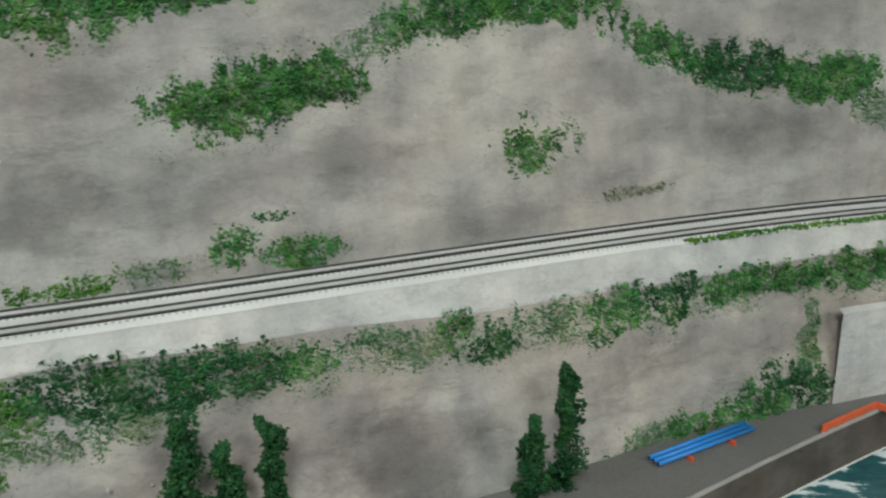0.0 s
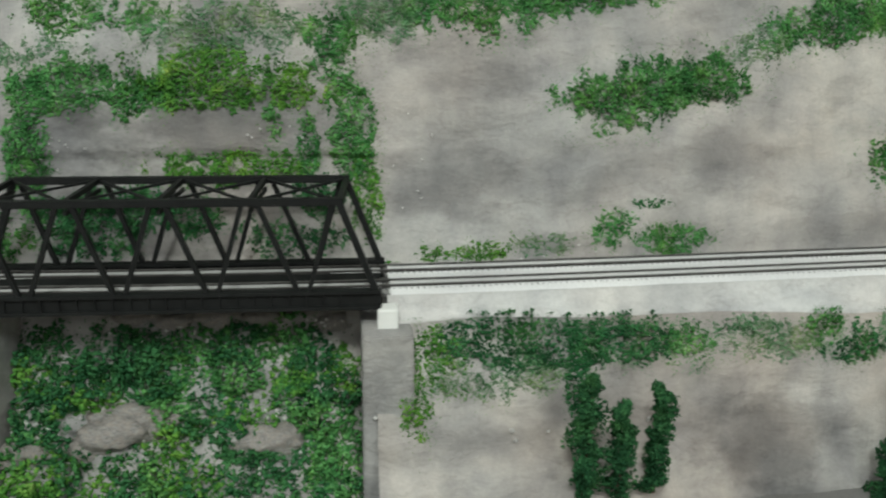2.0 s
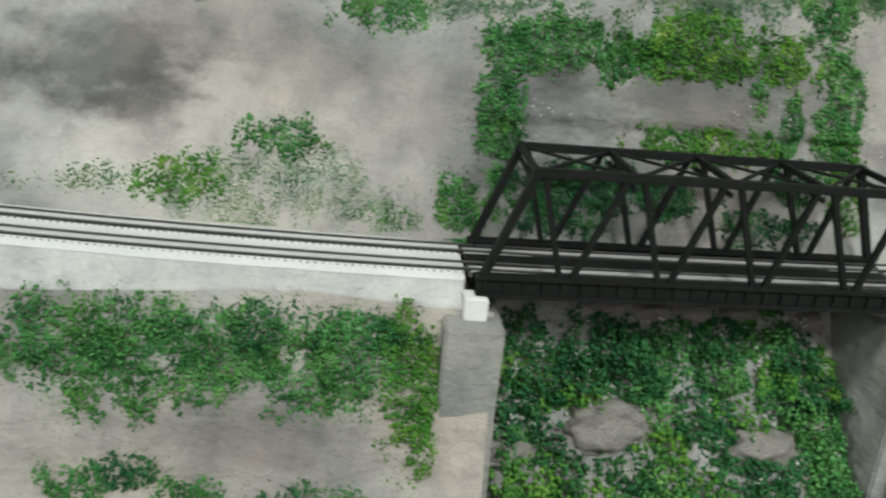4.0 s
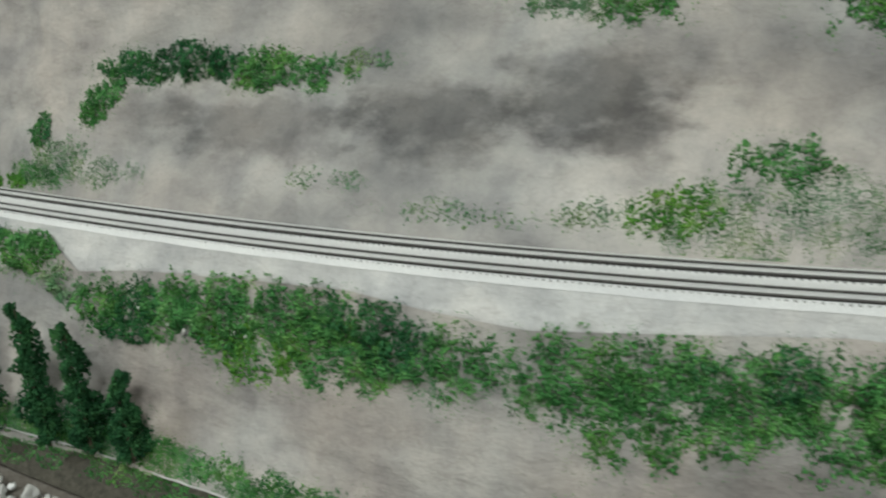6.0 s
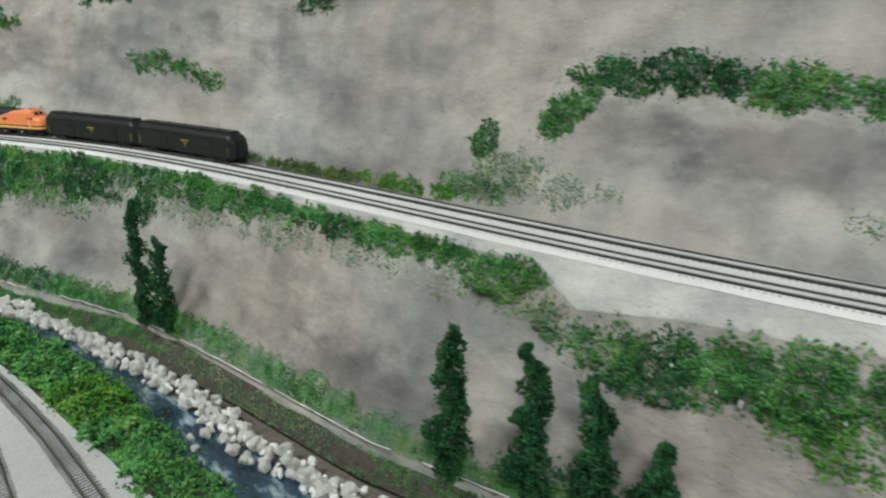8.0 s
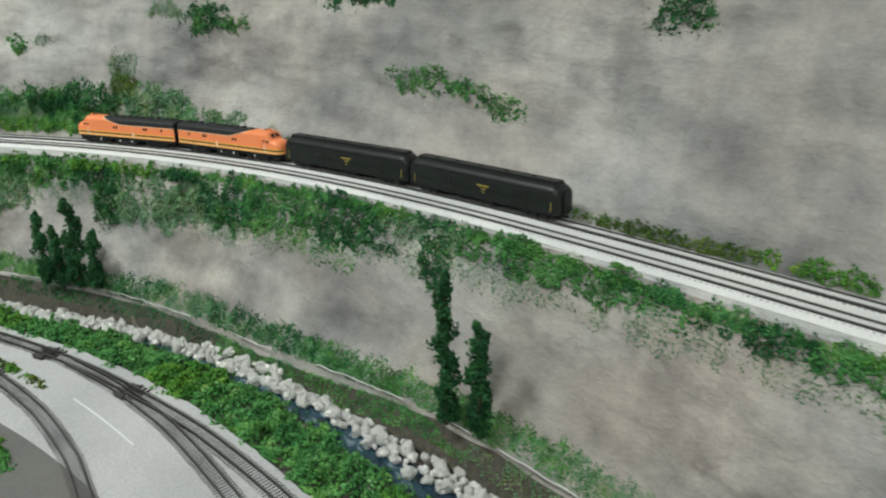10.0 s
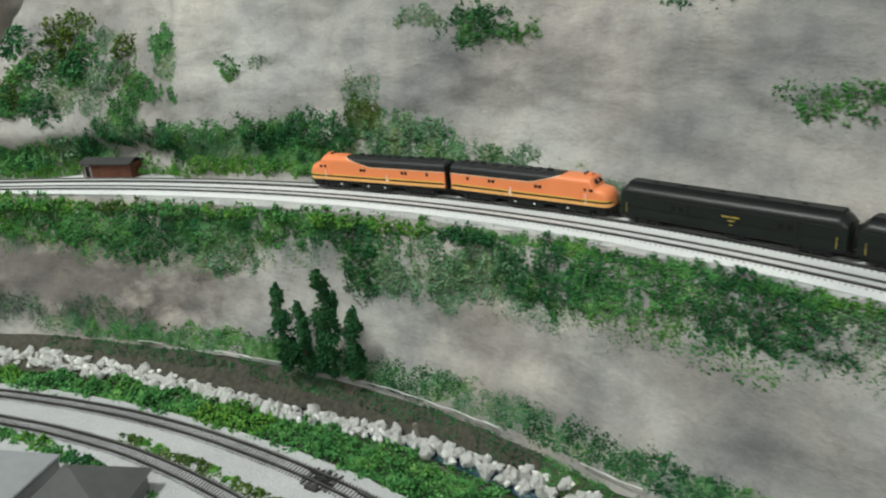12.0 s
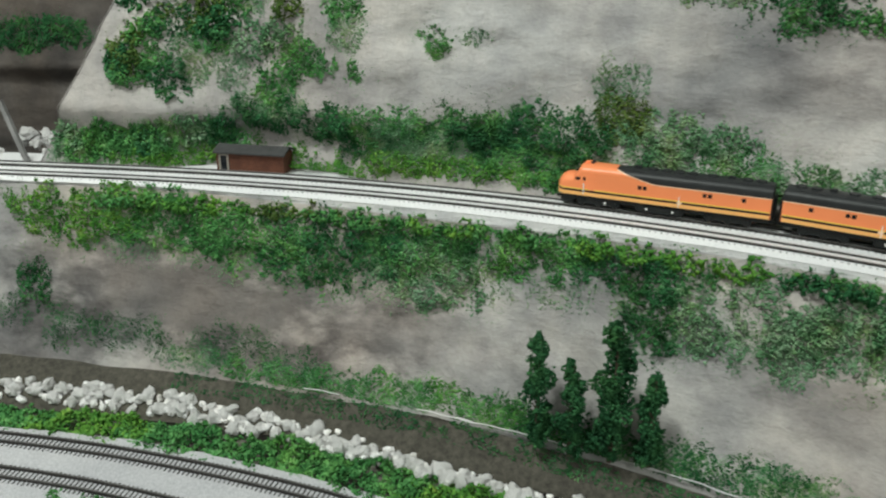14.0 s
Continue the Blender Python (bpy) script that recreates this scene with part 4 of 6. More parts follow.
def foam(where, s, v, ls, lv, label, mat=None, thick=0.004, size=0.00074, tilt=0.0, cover=1.0, name="shrub_patch", category="shrubs"):
    """A ragged patch of foam, ls by lv half sizes, on the hill ("up"), the slope ("low") or the flat ("flat"); tilt leans its long axis.
    Round it lies a thin scatter of fine turf."""
    SEED[0] += 1
    g = np.random.default_rng(SEED[0])
    mat = mat or GREEN
    if mat is PALE and thick < 0.0065:
        size, thick, cover = size * 0.75, thick * 0.6, cover * 0.8
    ls, lv = ls * 1.15, lv * 1.35
    n = int(cover * 1.72 * math.pi * ls * lv / (size * 1.1) ** 2)
    ca, sa = math.cos(tilt), math.sin(tilt)
    off = g.uniform(0, 200, 2)
    stray = np.arange(n) % 10 < 4
    r, a = np.sqrt(g.uniform(size=n)) * np.where(stray, 1.55, 1.2), g.uniform(0, 2 * math.pi, n)
    p, q = r * np.cos(a) * ls, r * np.sin(a) * lv
    coarse = field(p * 75 + off[0], q * 60 + off[1])
    fine = field(p * 210 + off[1], q * 120 + off[0])
    knob = 110 if thick > 0.008 else 230
    lump = field(p * knob + off[0], q * knob + off[0])
    ragged = (0.75 * coarse + 0.55 * fine) * (0.45 if where == "flat" else 1.0)
    # the edge thins out into turf
    limit = np.where(stray, 1.0 + 0.75 * ragged, 0.80 + 0.5 * ragged)
    chance = 1 / (1 + np.exp(-(limit - r) / np.where(stray, 0.16, 0.07)))
    keep = (g.uniform(size=n) < chance) & (ragged > (-0.62 if mat is PALE or cover < 0.7 else -0.85) + 0.2 * r)
    p, q, r, ragged, lump, stray = (w[keep] for w in (p, q, r, ragged, lump, stray))
    m = len(p)
    ss, vv = s + ca * p - sa * q, v + sa * p + ca * q
    high = thick * np.maximum(0.1, 1.05 - 0.9 * r * r) * (0.55 + 0.4 * ragged + (1.1 if thick > 0.008 else 0.8) * np.maximum(lump, -0.45))
    out = np.where(stray, 0.0002, g.uniform(size=m) ** 0.5 * np.maximum(high, 0.0004))
    if where == "up":
        ravine = np.array([in_ravine(w) for w in ss]) > 0.3
        z = np.where(ravine, np.maximum(vv, 0.093), np.maximum(vv, 0.2452))
        xy = places(ss, UP(ss, z) - out)
    elif where == "low":
        e = np.array([edge(w)[1] for w in ss])
        fits = vv < e + 0.0005 + 0.0045 * (lump + ragged)
        ss, vv, out, stray, e = (w[fits] for w in (ss, vv, out, stray, e))
        m = len(ss)
        z = np.minimum(vv, e + 0.001)
        xy = places(ss, LOWER(ss, z) - out)
        z = z + np.clip(vv - e, 0.0, 0.004) + np.where(vv > e, out * 0.5, 0.0)
    else:
        xy, z = places(ss, vv), 0.0965 + out
    size_of = size * np.where(stray, g.uniform(0.22, 0.46, m), g.uniform(0.45, 1.3, m))
    return tagged(clumps(name, np.column_stack([xy, z]), size_of, mat, seed=SEED[0]), label, category, kind="stuff")


def hillside_plants():
    # east of the bridge, above the line
    foam("up", 0.455, 0.349, 0.045, 0.017, "dense green shrubs on the plaster hillside", GREEN, 0.006, tilt=-0.1)
    foam("up", 0.410, 0.358, 0.035, 0.014, "green shrubs on the plaster hillside", GREEN, 0.006)
    foam("up", 0.365, 0.378, 0.03, 0.012, "thin pale shrubs on the plaster hillside", PALE, 0.003, cover=0.6, tilt=-0.4)
    foam("up", 0.315, 0.394, 0.04, 0.013, "line of green shrubs along a ridge", GREEN, 0.005, tilt=-0.2)
    foam("up", 0.235, 0.398, 0.05, 0.012, "line of green shrubs along a ridge", GREEN, 0.005)
    foam("up", 0.160, 0.366, 0.045, 0.011, "green shrubs running down a gully", GREEN, 0.004, tilt=0.45)
    foam("up", 0.085, 0.347, 0.05, 0.013, "dark green shrubs on the hillside", DARK, 0.005, tilt=0.1)
    foam("up", 0.02, 0.334, 0.05, 0.014, "green shrubs on the hillside", GREEN, 0.005)
    foam("up", -0.02, 0.313, 0.02, 0.012, "sparse pale shrubs on the hillside", PALE, 0.003, cover=0.5)
    foam("up", 0.266, 0.305, 0.022, 0.014, "lone sparse green shrub on bare plaster", GREEN, 0.004, cover=0.75)
    foam("up", 0.235, 0.309, 0.014, 0.010, "thin pale scrub beside a lone shrub", PALE, 0.002, cover=0.35)
    foam("up", 0.555, 0.404, 0.045, 0.016, "green shrubs high on the hillside", GREEN, 0.005)
    foam("up", 0.495, 0.414, 0.05, 0.012, "green shrubs high on the hillside", GREEN, 0.005)
    foam("up", 0.62, 0.40, 0.03, 0.014, "pale green shrubs high on the hillside", PALE, 0.004)
    # scrub beside the far rails
    foam("up", 0.570, 0.250, 0.028, 0.005, "low green weeds beside the rails", LIME, 0.004, cover=0.7)
    foam("up", 0.515, 0.256, 0.022, 0.007, "straggling green weeds beside the rails", PALE, 0.003, cover=0.35)
    foam("up", 0.468, 0.262, 0.014, 0.011, "green weeds beside the rails", GREEN, 0.004, cover=0.6)
    foam("up", 0.425, 0.254, 0.022, 0.008, "dark green weeds beside the rails", GREEN, 0.004, cover=0.8)
    foam("up", 0.445, 0.279, 0.012, 0.003, "small dark scrub on bare plaster", DARK, 0.002, cover=0.6)
    foam("up", 0.185, 0.266, 0.03, 0.004, "dark scrub line above the rails", STRAW, 0.001, 0.00036, cover=0.25)
    for s, z, ls, lz, tone, c in ((0.93, 0.262, 0.035, 0.014, PALE, 0.25), (0.965, 0.266, 0.04, 0.014, PALE, 0.28), (0.99, 0.256, 0.045, 0.009, PALE, 0.45), (0.905, 0.253, 0.03, 0.006, GREEN, 0.4), (1.51, 0.258, 0.03, 0.008, GREEN, 0.4)):
        foam("up", s, z, ls, lz, "thin scrub and turf at the hillside's foot", tone, 0.0015, 0.00040, cover=c, name="turf", category="turf")
    # ravine behind the bridge
    foam("up", 0.650, 0.375, 0.016, 0.020, "green shrubs at the ravine's rim", GREEN, 0.006)
    foam("up", 0.640, 0.328, 0.013, 0.030, "green shrubs down the ravine's edge", GREEN, 0.006)
    foam("up", 0.632, 0.285, 0.009, 0.025, "trailing green shrubs down the ravine's edge", LIME, 0.004, cover=0.8)
    foam("up", 0.725, 0.356, 0.062, 0.014, "bright green shrubs above the ravine", LIME, 0.007)
    foam("up", 0.800, 0.352, 0.045, 0.014, "bright green shrubs above the ravine", GREEN, 0.007)
    foam("up", 0.846, 0.322, 0.014, 0.034, "green shrubs down the ravine's side", GREEN, 0.006)
    foam("up", 0.720, 0.388, 0.05, 0.012, "pale green shrubs above the ravine", PALE, 0.004, cover=0.7)
    foam("up", 0.880, 0.372, 0.06, 0.010, "pale green turf high on the hillside", PALE, 0.003, cover=0.7)
    foam("up", 0.805, 0.396, 0.05, 0.010, "green shrubs high on the hillside", GREEN, 0.004, cover=0.7)
    foam("up", 0.720, 0.302, 0.050, 0.009, "bright green shrubs behind the bridge", LIME, 0.006)
    foam("up", 0.668, 0.316, 0.006, 0.020, "trailing green creeper in the ravine", GREEN, 0.003, cover=0.7)
    foam("up", 0.690, 0.333, 0.006, 0.015, "trailing green creeper in the ravine", GREEN, 0.003, cover=0.7)
    foam("up", 0.862, 0.262, 0.016, 0.014, "green shrubs beside the bridge end", GREEN, 0.006)
    foam("up", 0.790, 0.275, 0.05, 0.014, "dark green shrubs behind the bridge", DARK, 0.006)
    foam("up", 0.680, 0.262, 0.03, 0.012, "dark green shrubs behind the bridge", DARK, 0.005, cover=0.6)
    for s, z in ((0.66, 0.285), (0.745, 0.272), (0.81, 0.258)):
        foam("up", s, z, 0.024, 0.010, "dark green shrubs behind the bridge", DARK, 0.007, cover=0.8)
    # ravine floor
    g = np.random.default_rng(61)
    for k, z in enumerate(np.arange(0.100, 0.2035, 0.0145)):
        for s in np.arange(0.644 + 0.012 * (k % 2), 0.850, 0.0245):
            if any(math.hypot((s - a) / 0.016, (z - b) / 0.010) < 1 for a, b in ((0.783, 0.163), (0.690, 0.154), (0.765, 0.165))):
                continue
            # above 0.19 mostly dark foam, its colour carrying the shade under the bridge
            mat = (GREEN, LIME, DARK, DARK, LIME, DARK)[int(g.integers(6))] if z < 0.19 else (DARK, GREEN, DARK)[int(g.integers(3))]
            foam("up", s + g.normal(0, 0.005), z + g.normal(0, 0.003), g.uniform(0.015, 0.022), g.uniform(0.008, 0.012), "dense green bushes covering the ravine floor", mat, 0.017, 0.0012, cover=1.0)
    # west of the bridge, above the line
    foam("up", 0.968, 0.285, 0.022, 0.009, "small green shrub pair on bare plaster", GREEN, 0.005, cover=0.8)
    foam("up", 1.020, 0.262, 0.024, 0.010, "yellow-green weeds beside the rails", LIME, 0.005, cover=0.8)
    foam("up", 1.070, 0.260, 0.018, 0.006, "thin green weeds beside the rails", PALE, 0.003, cover=0.5)
    foam("up", 0.985, 0.270, 0.05, 0.006, "thin pale scrub on bare plaster", PALE, 0.002, cover=0.25)
    foam("up", 1.090, 0.364, 0.035, 0.006, "thin green scrub high on the hillside", PALE, 0.003, cover=0.5)
    foam("up", 1.055, 0.368, 0.026, 0.014, "green shrubs high on the hillside", GREEN, 0.005, cover=0.8)
    foam("up", 1.105, 0.373, 0.03, 0.010, "pale green shrubs high on the hillside", PALE, 0.003, cover=0.5)
    foam("up", 0.925, 0.360, 0.03, 0.012, "green shrubs high on the hillside", GREEN, 0.004)
    foam("up", 1.385, 0.336, 0.055, 0.010, "dense dark green shrubs in an arching line", DARK, 0.008)
    foam("up", 1.310, 0.331, 0.055, 0.010, "dense dark green shrubs in an arching line", GREEN, 0.008, tilt=0.02)
    foam("up", 1.250, 0.335, 0.025, 0.006, "thin green shrubs ending an arching line", PALE, 0.004, cover=0.6)
    foam("up", 1.452, 0.318, 0.026, 0.010, "green shrubs curving down the hillside", GREEN, 0.006, tilt=-0.8)
    foam("up", 1.510, 0.290, 0.014, 0.009, "small dark green shrub on the hillside", DARK, 0.005)
    foam("up", 1.492, 0.270, 0.025, 0.012, "pale green scrub below the shrubs", PALE, 0.003, cover=0.5)
    foam("up", 1.45, 0.262, 0.04, 0.008, "pale turf at the hillside's foot", PALE, 0.002, 0.0005, cover=0.35)
    foam("up", 1.575, 0.251, 0.045, 0.005, "yellow-green weeds beside the rails", LIME, 0.005, cover=0.9)
    foam("up", 1.690, 0.249, 0.06, 0.004, "straw-coloured weeds beside the rails", STRAW, 0.004, cover=0.8)
    foam("up", 1.80, 0.249, 0.06, 0.004, "straw-coloured weeds beside the rails", LIME, 0.003, cover=0.7)
    foam("up", 1.15, 0.256, 0.05, 0.005, "thin dry weeds at the hillside's foot", PALE, 0.002, cover=0.3)
    foam("up", 1.25, 0.268, 0.03, 0.005, "thin dry weeds at the hillside's foot", PALE, 0.002, cover=0.3)
    foam("up", 1.935, 0.325, 0.035, 0.010, "sparse green shrubs on bare plaster", GREEN, 0.005, cover=0.65)
    foam("up", 1.870, 0.315, 0.030, 0.009, "sparse green shrubs on bare plaster", GREEN, 0.005, cover=0.6, tilt=0.25)
    foam("up", 2.205, 0.371, 0.030, 0.012, "dense dark green shrub high on the hillside", DARK, 0.006)
    foam("up", 2.165, 0.366, 0.018, 0.010, "dense dark green shrub high on the hillside", GREEN, 0.006)
    foam("up", 2.255, 0.379, 0.02, 0.007, "pale green scrub high on the hillside", PALE, 0.003, cover=0.6)
    foam("up", 2.02, 0.395, 0.04, 0.012, "dark green shrubs high on the hillside", DARK, 0.005)
    foam("up", 1.72, 0.385, 0.02, 0.010, "dark green shrub high on the hillside", DARK, 0.005, cover=0.7)
    # bank behind the curve
    for s, z, ls, lz, tone in ((2.09, 0.256, 0.05, 0.008, PALE), (2.15, 0.262, 0.05, 0.011, PALE), (2.22, 0.268, 0.05, 0.014, GREEN), (2.29, 0.276, 0.05, 0.016, PALE), (2.37, 0.276, 0.05, 0.016, GREEN), (2.44, 0.272, 0.05, 0.014, PALE)):
        foam("up", s, z, ls, lz, "thin pale turf covering the bank", tone, 0.0025, 0.00060, cover=0.55, name="turf", category="turf")
    foam("up", 2.180, 0.270, 0.05, 0.010, "pale green shrubs at the hillside's foot", PALE, 0.005, cover=0.8)
    foam("up", 2.262, 0.282, 0.045, 0.016, "pale green shrubs at the hillside's foot", PALE, 0.007)
    foam("up", 2.300, 0.300, 0.018, 0.012, "yellow-green shrub on the bank", STRAW, 0.007)
    foam("up", 2.345, 0.285, 0.05, 0.017, "dense dark green shrubs on the bank", DARK, 0.011)
    foam("up", 2.400, 0.283, 0.03, 0.015, "dense dark green shrubs on the bank", DARK, 0.010)
    foam("up", 2.450, 0.279, 0.03, 0.012, "pale turf between shrubs on the bank", PALE, 0.005)
    foam("up", 2.552, 0.287, 0.028, 0.012, "dense dark green shrubs behind the hut", DARK, 0.010)
    foam("up", 2.505, 0.279, 0.026, 0.012, "dense dark green shrubs behind the hut", DARK, 0.010)
    foam("up", 2.600, 0.272, 0.016, 0.011, "green shrubs behind the hut", DARK, 0.008)
    foam("up", 2.655, 0.265, 0.05, 0.012, "green shrubs at the hillside's foot", GREEN, 0.008)
    for s, z, tone in ((2.31, 0.262, PALE), (2.37, 0.268, GREEN), (2.43, 0.268, PALE), (2.48, 0.270, DARK), (2.63, 0.268, PALE), (2.60, 0.262, GREEN), (2.67, 0.262, GREEN), (2.70, 0.256, PALE), (2.46, 0.284, GREEN), (2.56, 0.290, PALE)):
        foam("up", s, z, 0.032, 0.010, "thin scrub along the hillside's foot", tone, 0.004, cover=0.6)
    foam("up", 2.515, 0.248, 0.045, 0.003, "bright green weeds beside the rails", LIME, 0.013)
    foam("up", 2.44, 0.257, 0.09, 0.007, "bright green weeds beside the rails", LIME, 0.007)
    foam("up", 2.635, 0.253, 0.055, 0.006, "bright green weeds beside the rails", LIME, 0.006)
    foam("up", 2.33, 0.255, 0.05, 0.006, "green weeds beside the rails", GREEN, 0.005)
    foam("up", 2.305, 0.322, 0.016, 0.014, "thin green creeper above the bank", PALE, 0.003, cover=0.4)
    foam("up", 2.524, 0.323, 0.036, 0.012, "green shrubs on the hillside", GREEN, 0.006)
    foam("up", 2.552, 0.306, 0.013, 0.012, "green shrubs on the hillside", GREEN, 0.005, cover=0.8)
    foam("up", 2.500, 0.367, 0.017, 0.011, "green shrubs on the hillside", GREEN, 0.006, cover=0.85)
    foam("up", 2.494, 0.348, 0.014, 0.010, "pale green shrubs on the hillside", PALE, 0.004, cover=0.6)
    foam("up", 2.428, 0.345, 0.011, 0.009, "small green shrub on bare plaster", GREEN, 0.005, cover=0.8)
    foam("up", 2.404, 0.346, 0.013, 0.006, "thin pale scrub on bare plaster", PALE, 0.002, cover=0.4)
    foam("up", 2.656, 0.334, 0.014, 0.016, "olive green shrub near the canyon", STRAW, 0.010, 0.0011)
    foam("up", 2.665, 0.322, 0.012, 0.010, "dark green shrub near the canyon", DARK, 0.010, 0.0011)
    foam("up", 2.628, 0.310, 0.014, 0.015, "dark green shrub near the canyon", DARK, 0.010, 0.0011)
    foam("up", 2.640, 0.326, 0.012, 0.010, "green shrub near the canyon", GREEN, 0.007)
    for s, z, mat in ((2.645, 0.345, GREEN), (2.63, 0.352, DARK), (2.585, 0.362, DARK), (2.60, 0.342, GREEN), (2.568, 0.340, PALE), (2.545, 0.345, PALE), (2.655, 0.318, GREEN)):
        foam("up", s, z, 0.016, 0.011, "mixed green shrubs by the canyon", mat, 0.008, 0.0009, cover=0.7)
    foam("up", 2.614, 0.362, 0.020, 0.015, "olive shrubs high by the canyon", STRAW, 0.012, 0.0012)
    foam("up", 2.592, 0.352, 0.018, 0.011, "dark green shrubs high by the canyon", DARK, 0.012, 0.0012)
    foam("up", 2.612, 0.327, 0.018, 0.015, "pale green creeper by the canyon", PALE, 0.004, cover=0.7)
    foam("up", 2.582, 0.318, 0.014, 0.012, "pale green creeper by the canyon", PALE, 0.003, cover=0.5)
    foam("up", 2.544, 0.364, 0.011, 0.012, "olive shrub high on the hillside", STRAW, 0.009, 0.0011)
    foam("up", 2.570, 0.372, 0.022, 0.011, "pale green shrubs high on the hillside", PALE, 0.004, cover=0.7)
    for s, z, mat in ((2.645, 0.375, DARK), (2.600, 0.388, STRAW), (2.66, 0.262, DARK), (2.62, 0.268, PALE), (2.70, 0.258, GREEN), (2.715, 0.266, PALE)):
        foam("up", s, z, 0.020, 0.011, "mixed green shrubs by the canyon", mat, 0.009, 0.0011, cover=0.8)
    foam("up", 2.89, 0.318, 0.07, 0.014, "dark green shrubs across the canyon", DARK, 0.006)


hillside_plants()


def slope_plants():
    # east of the bridge
    for s, z, ls, lz, mat in [(0.600, 0.212, 0.022, 0.012, LIME), (0.610, 0.190, 0.010, 0.018, LIME), (0.560, 0.216, 0.035, 0.012, DARK), (0.515, 0.216, 0.030, 0.012, DARK), (0.555, 0.199, 0.04, 0.010, PALE), (0.478, 0.217, 0.028, 0.010, DARK), (0.510, 0.198, 0.008, 0.014, DARK), (0.440, 0.216, 0.016, 0.007, GREEN), (0.405, 0.219, 0.020, 0.006, PALE), (0.372, 0.213, 0.022, 0.009, PALE), (0.350, 0.219, 0.014, 0.006, GREEN), (0.328, 0.212, 0.022, 0.010, DARK), (0.290, 0.216, 0.02, 0.008, PALE), (0.245, 0.215, 0.022, 0.013, GREEN), (0.200, 0.218, 0.025, 0.013, DARK), (0.150, 0.218, 0.028, 0.009, GREEN), (0.100, 0.219, 0.03, 0.010, GREEN), (0.045, 0.218, 0.03, 0.011, GREEN), (0.0, 0.218, 0.03, 0.012, GREEN), (0.078, 0.185, 0.006, 0.022, PALE), (0.082, 0.158, 0.009, 0.016, PALE), (0.09, 0.140, 0.03, 0.013, DARK), (0.13, 0.127, 0.03, 0.013, GREEN), (0.175, 0.118, 0.03, 0.014, GREEN), (0.22, 0.113, 0.03, 0.014, PALE), (0.255, 0.106, 0.02, 0.010, PALE)]:
        foam("low", s, z - 0.002, ls, lz * 1.2, "green shrubs along the plaster slope", mat, 0.006, cover=0.6 if mat is PALE else 0.72)
    # west of the bridge
    by_bridge = [(0.890, 0.205, 0.014, 0.022, LIME), (0.882, 0.185, 0.008, 0.018, LIME), (0.915, 0.214, 0.020, 0.012, GREEN), (0.940, 0.208, 0.026, 0.014, GREEN), (0.985, 0.214, 0.030, 0.012, GREEN), (1.020, 0.206, 0.035, 0.016, GREEN), (1.060, 0.214, 0.026, 0.012, GREEN), (0.965, 0.222, 0.012, 0.006, DARK), (1.00, 0.224, 0.010, 0.005, DARK), (0.900, 0.224, 0.016, 0.005, DARK), (1.110, 0.212, 0.03, 0.010, GREEN), (1.160, 0.221, 0.035, 0.010, DARK), (1.215, 0.220, 0.035, 0.011, GREEN), (1.180, 0.204, 0.045, 0.009, GREEN), (1.265, 0.216, 0.035, 0.012, GREEN), (1.245, 0.199, 0.035, 0.009, LIME), (1.305, 0.215, 0.022, 0.012, GREEN), (1.335, 0.210, 0.026, 0.011, DARK), (1.362, 0.214, 0.020, 0.009, GREEN), (1.400, 0.221, 0.020, 0.006, PALE)]
    round_curve = [(1.44, 0.226, 0.035, 0.007, GREEN), (1.520, 0.230, 0.05, 0.006, GREEN), (1.60, 0.231, 0.05, 0.007, DARK), (1.69, 0.229, 0.05, 0.009, GREEN), (1.77, 0.228, 0.05, 0.010, GREEN), (1.840, 0.214, 0.014, 0.016, DARK), (1.86, 0.229, 0.04, 0.008, PALE), (1.94, 0.225, 0.05, 0.012, DARK), (2.02, 0.222, 0.05, 0.013, GREEN), (2.09, 0.219, 0.05, 0.013, DARK), (2.14, 0.212, 0.035, 0.012, PALE), (2.19, 0.208, 0.05, 0.013, PALE), (2.255, 0.205, 0.016, 0.016, DARK), (2.26, 0.226, 0.045, 0.008, DARK), (2.34, 0.226, 0.045, 0.009, GREEN), (2.41, 0.222, 0.045, 0.012, GREEN), (2.40, 0.206, 0.035, 0.012, PALE), (2.47, 0.215, 0.05, 0.014, DARK), (2.53, 0.219, 0.05, 0.013, GREEN), (2.60, 0.223, 0.05, 0.012, GREEN), (2.68, 0.225, 0.05, 0.012, LIME), (2.715, 0.172, 0.013, 0.010, DARK)]
    for s, z, ls, lz, mat in by_bridge + round_curve:
        slim = 1 - 0.22 * smooth(1.40, 1.48, s) * (1 - smooth(1.88, 1.98, s))
        lift = 0.5 * (edge(s)[1] - 0.236) + 0.004 * (slim < 0.9)
        foam("low", s, z - 0.004 + lift, ls * 1.05, lz * 1.45 * slim, "green shrubs along the plaster slope", mat, 0.007, cover=0.7 if mat is PALE else 0.78)
    # flat moss along the shelf's lip, close under the ballast
    for k, s in enumerate(np.arange(1.42, 2.15, 0.036)):
        foam("low", s, edge(s)[1] - 0.0035, 0.028, 0.0042, "bright green moss along the shelf's edge", (GREEN, GREEN, DARK, LIME, GREEN)[k % 5], 0.0025, 0.00062, cover=0.95)
    # bushy crest of the shelf beyond the curve
    for s, mat in [(2.16, DARK), (2.22, LIME), (2.28, LIME), (2.34, GREEN), (2.40, LIME), (2.46, GREEN), (2.52, STRAW), (2.58, LIME), (2.64, GREEN)]:
        foam("low", s, 0.2345, 0.036, 0.0050, "tufted bushes along the shelf's edge", mat, 0.0125, 0.0011)
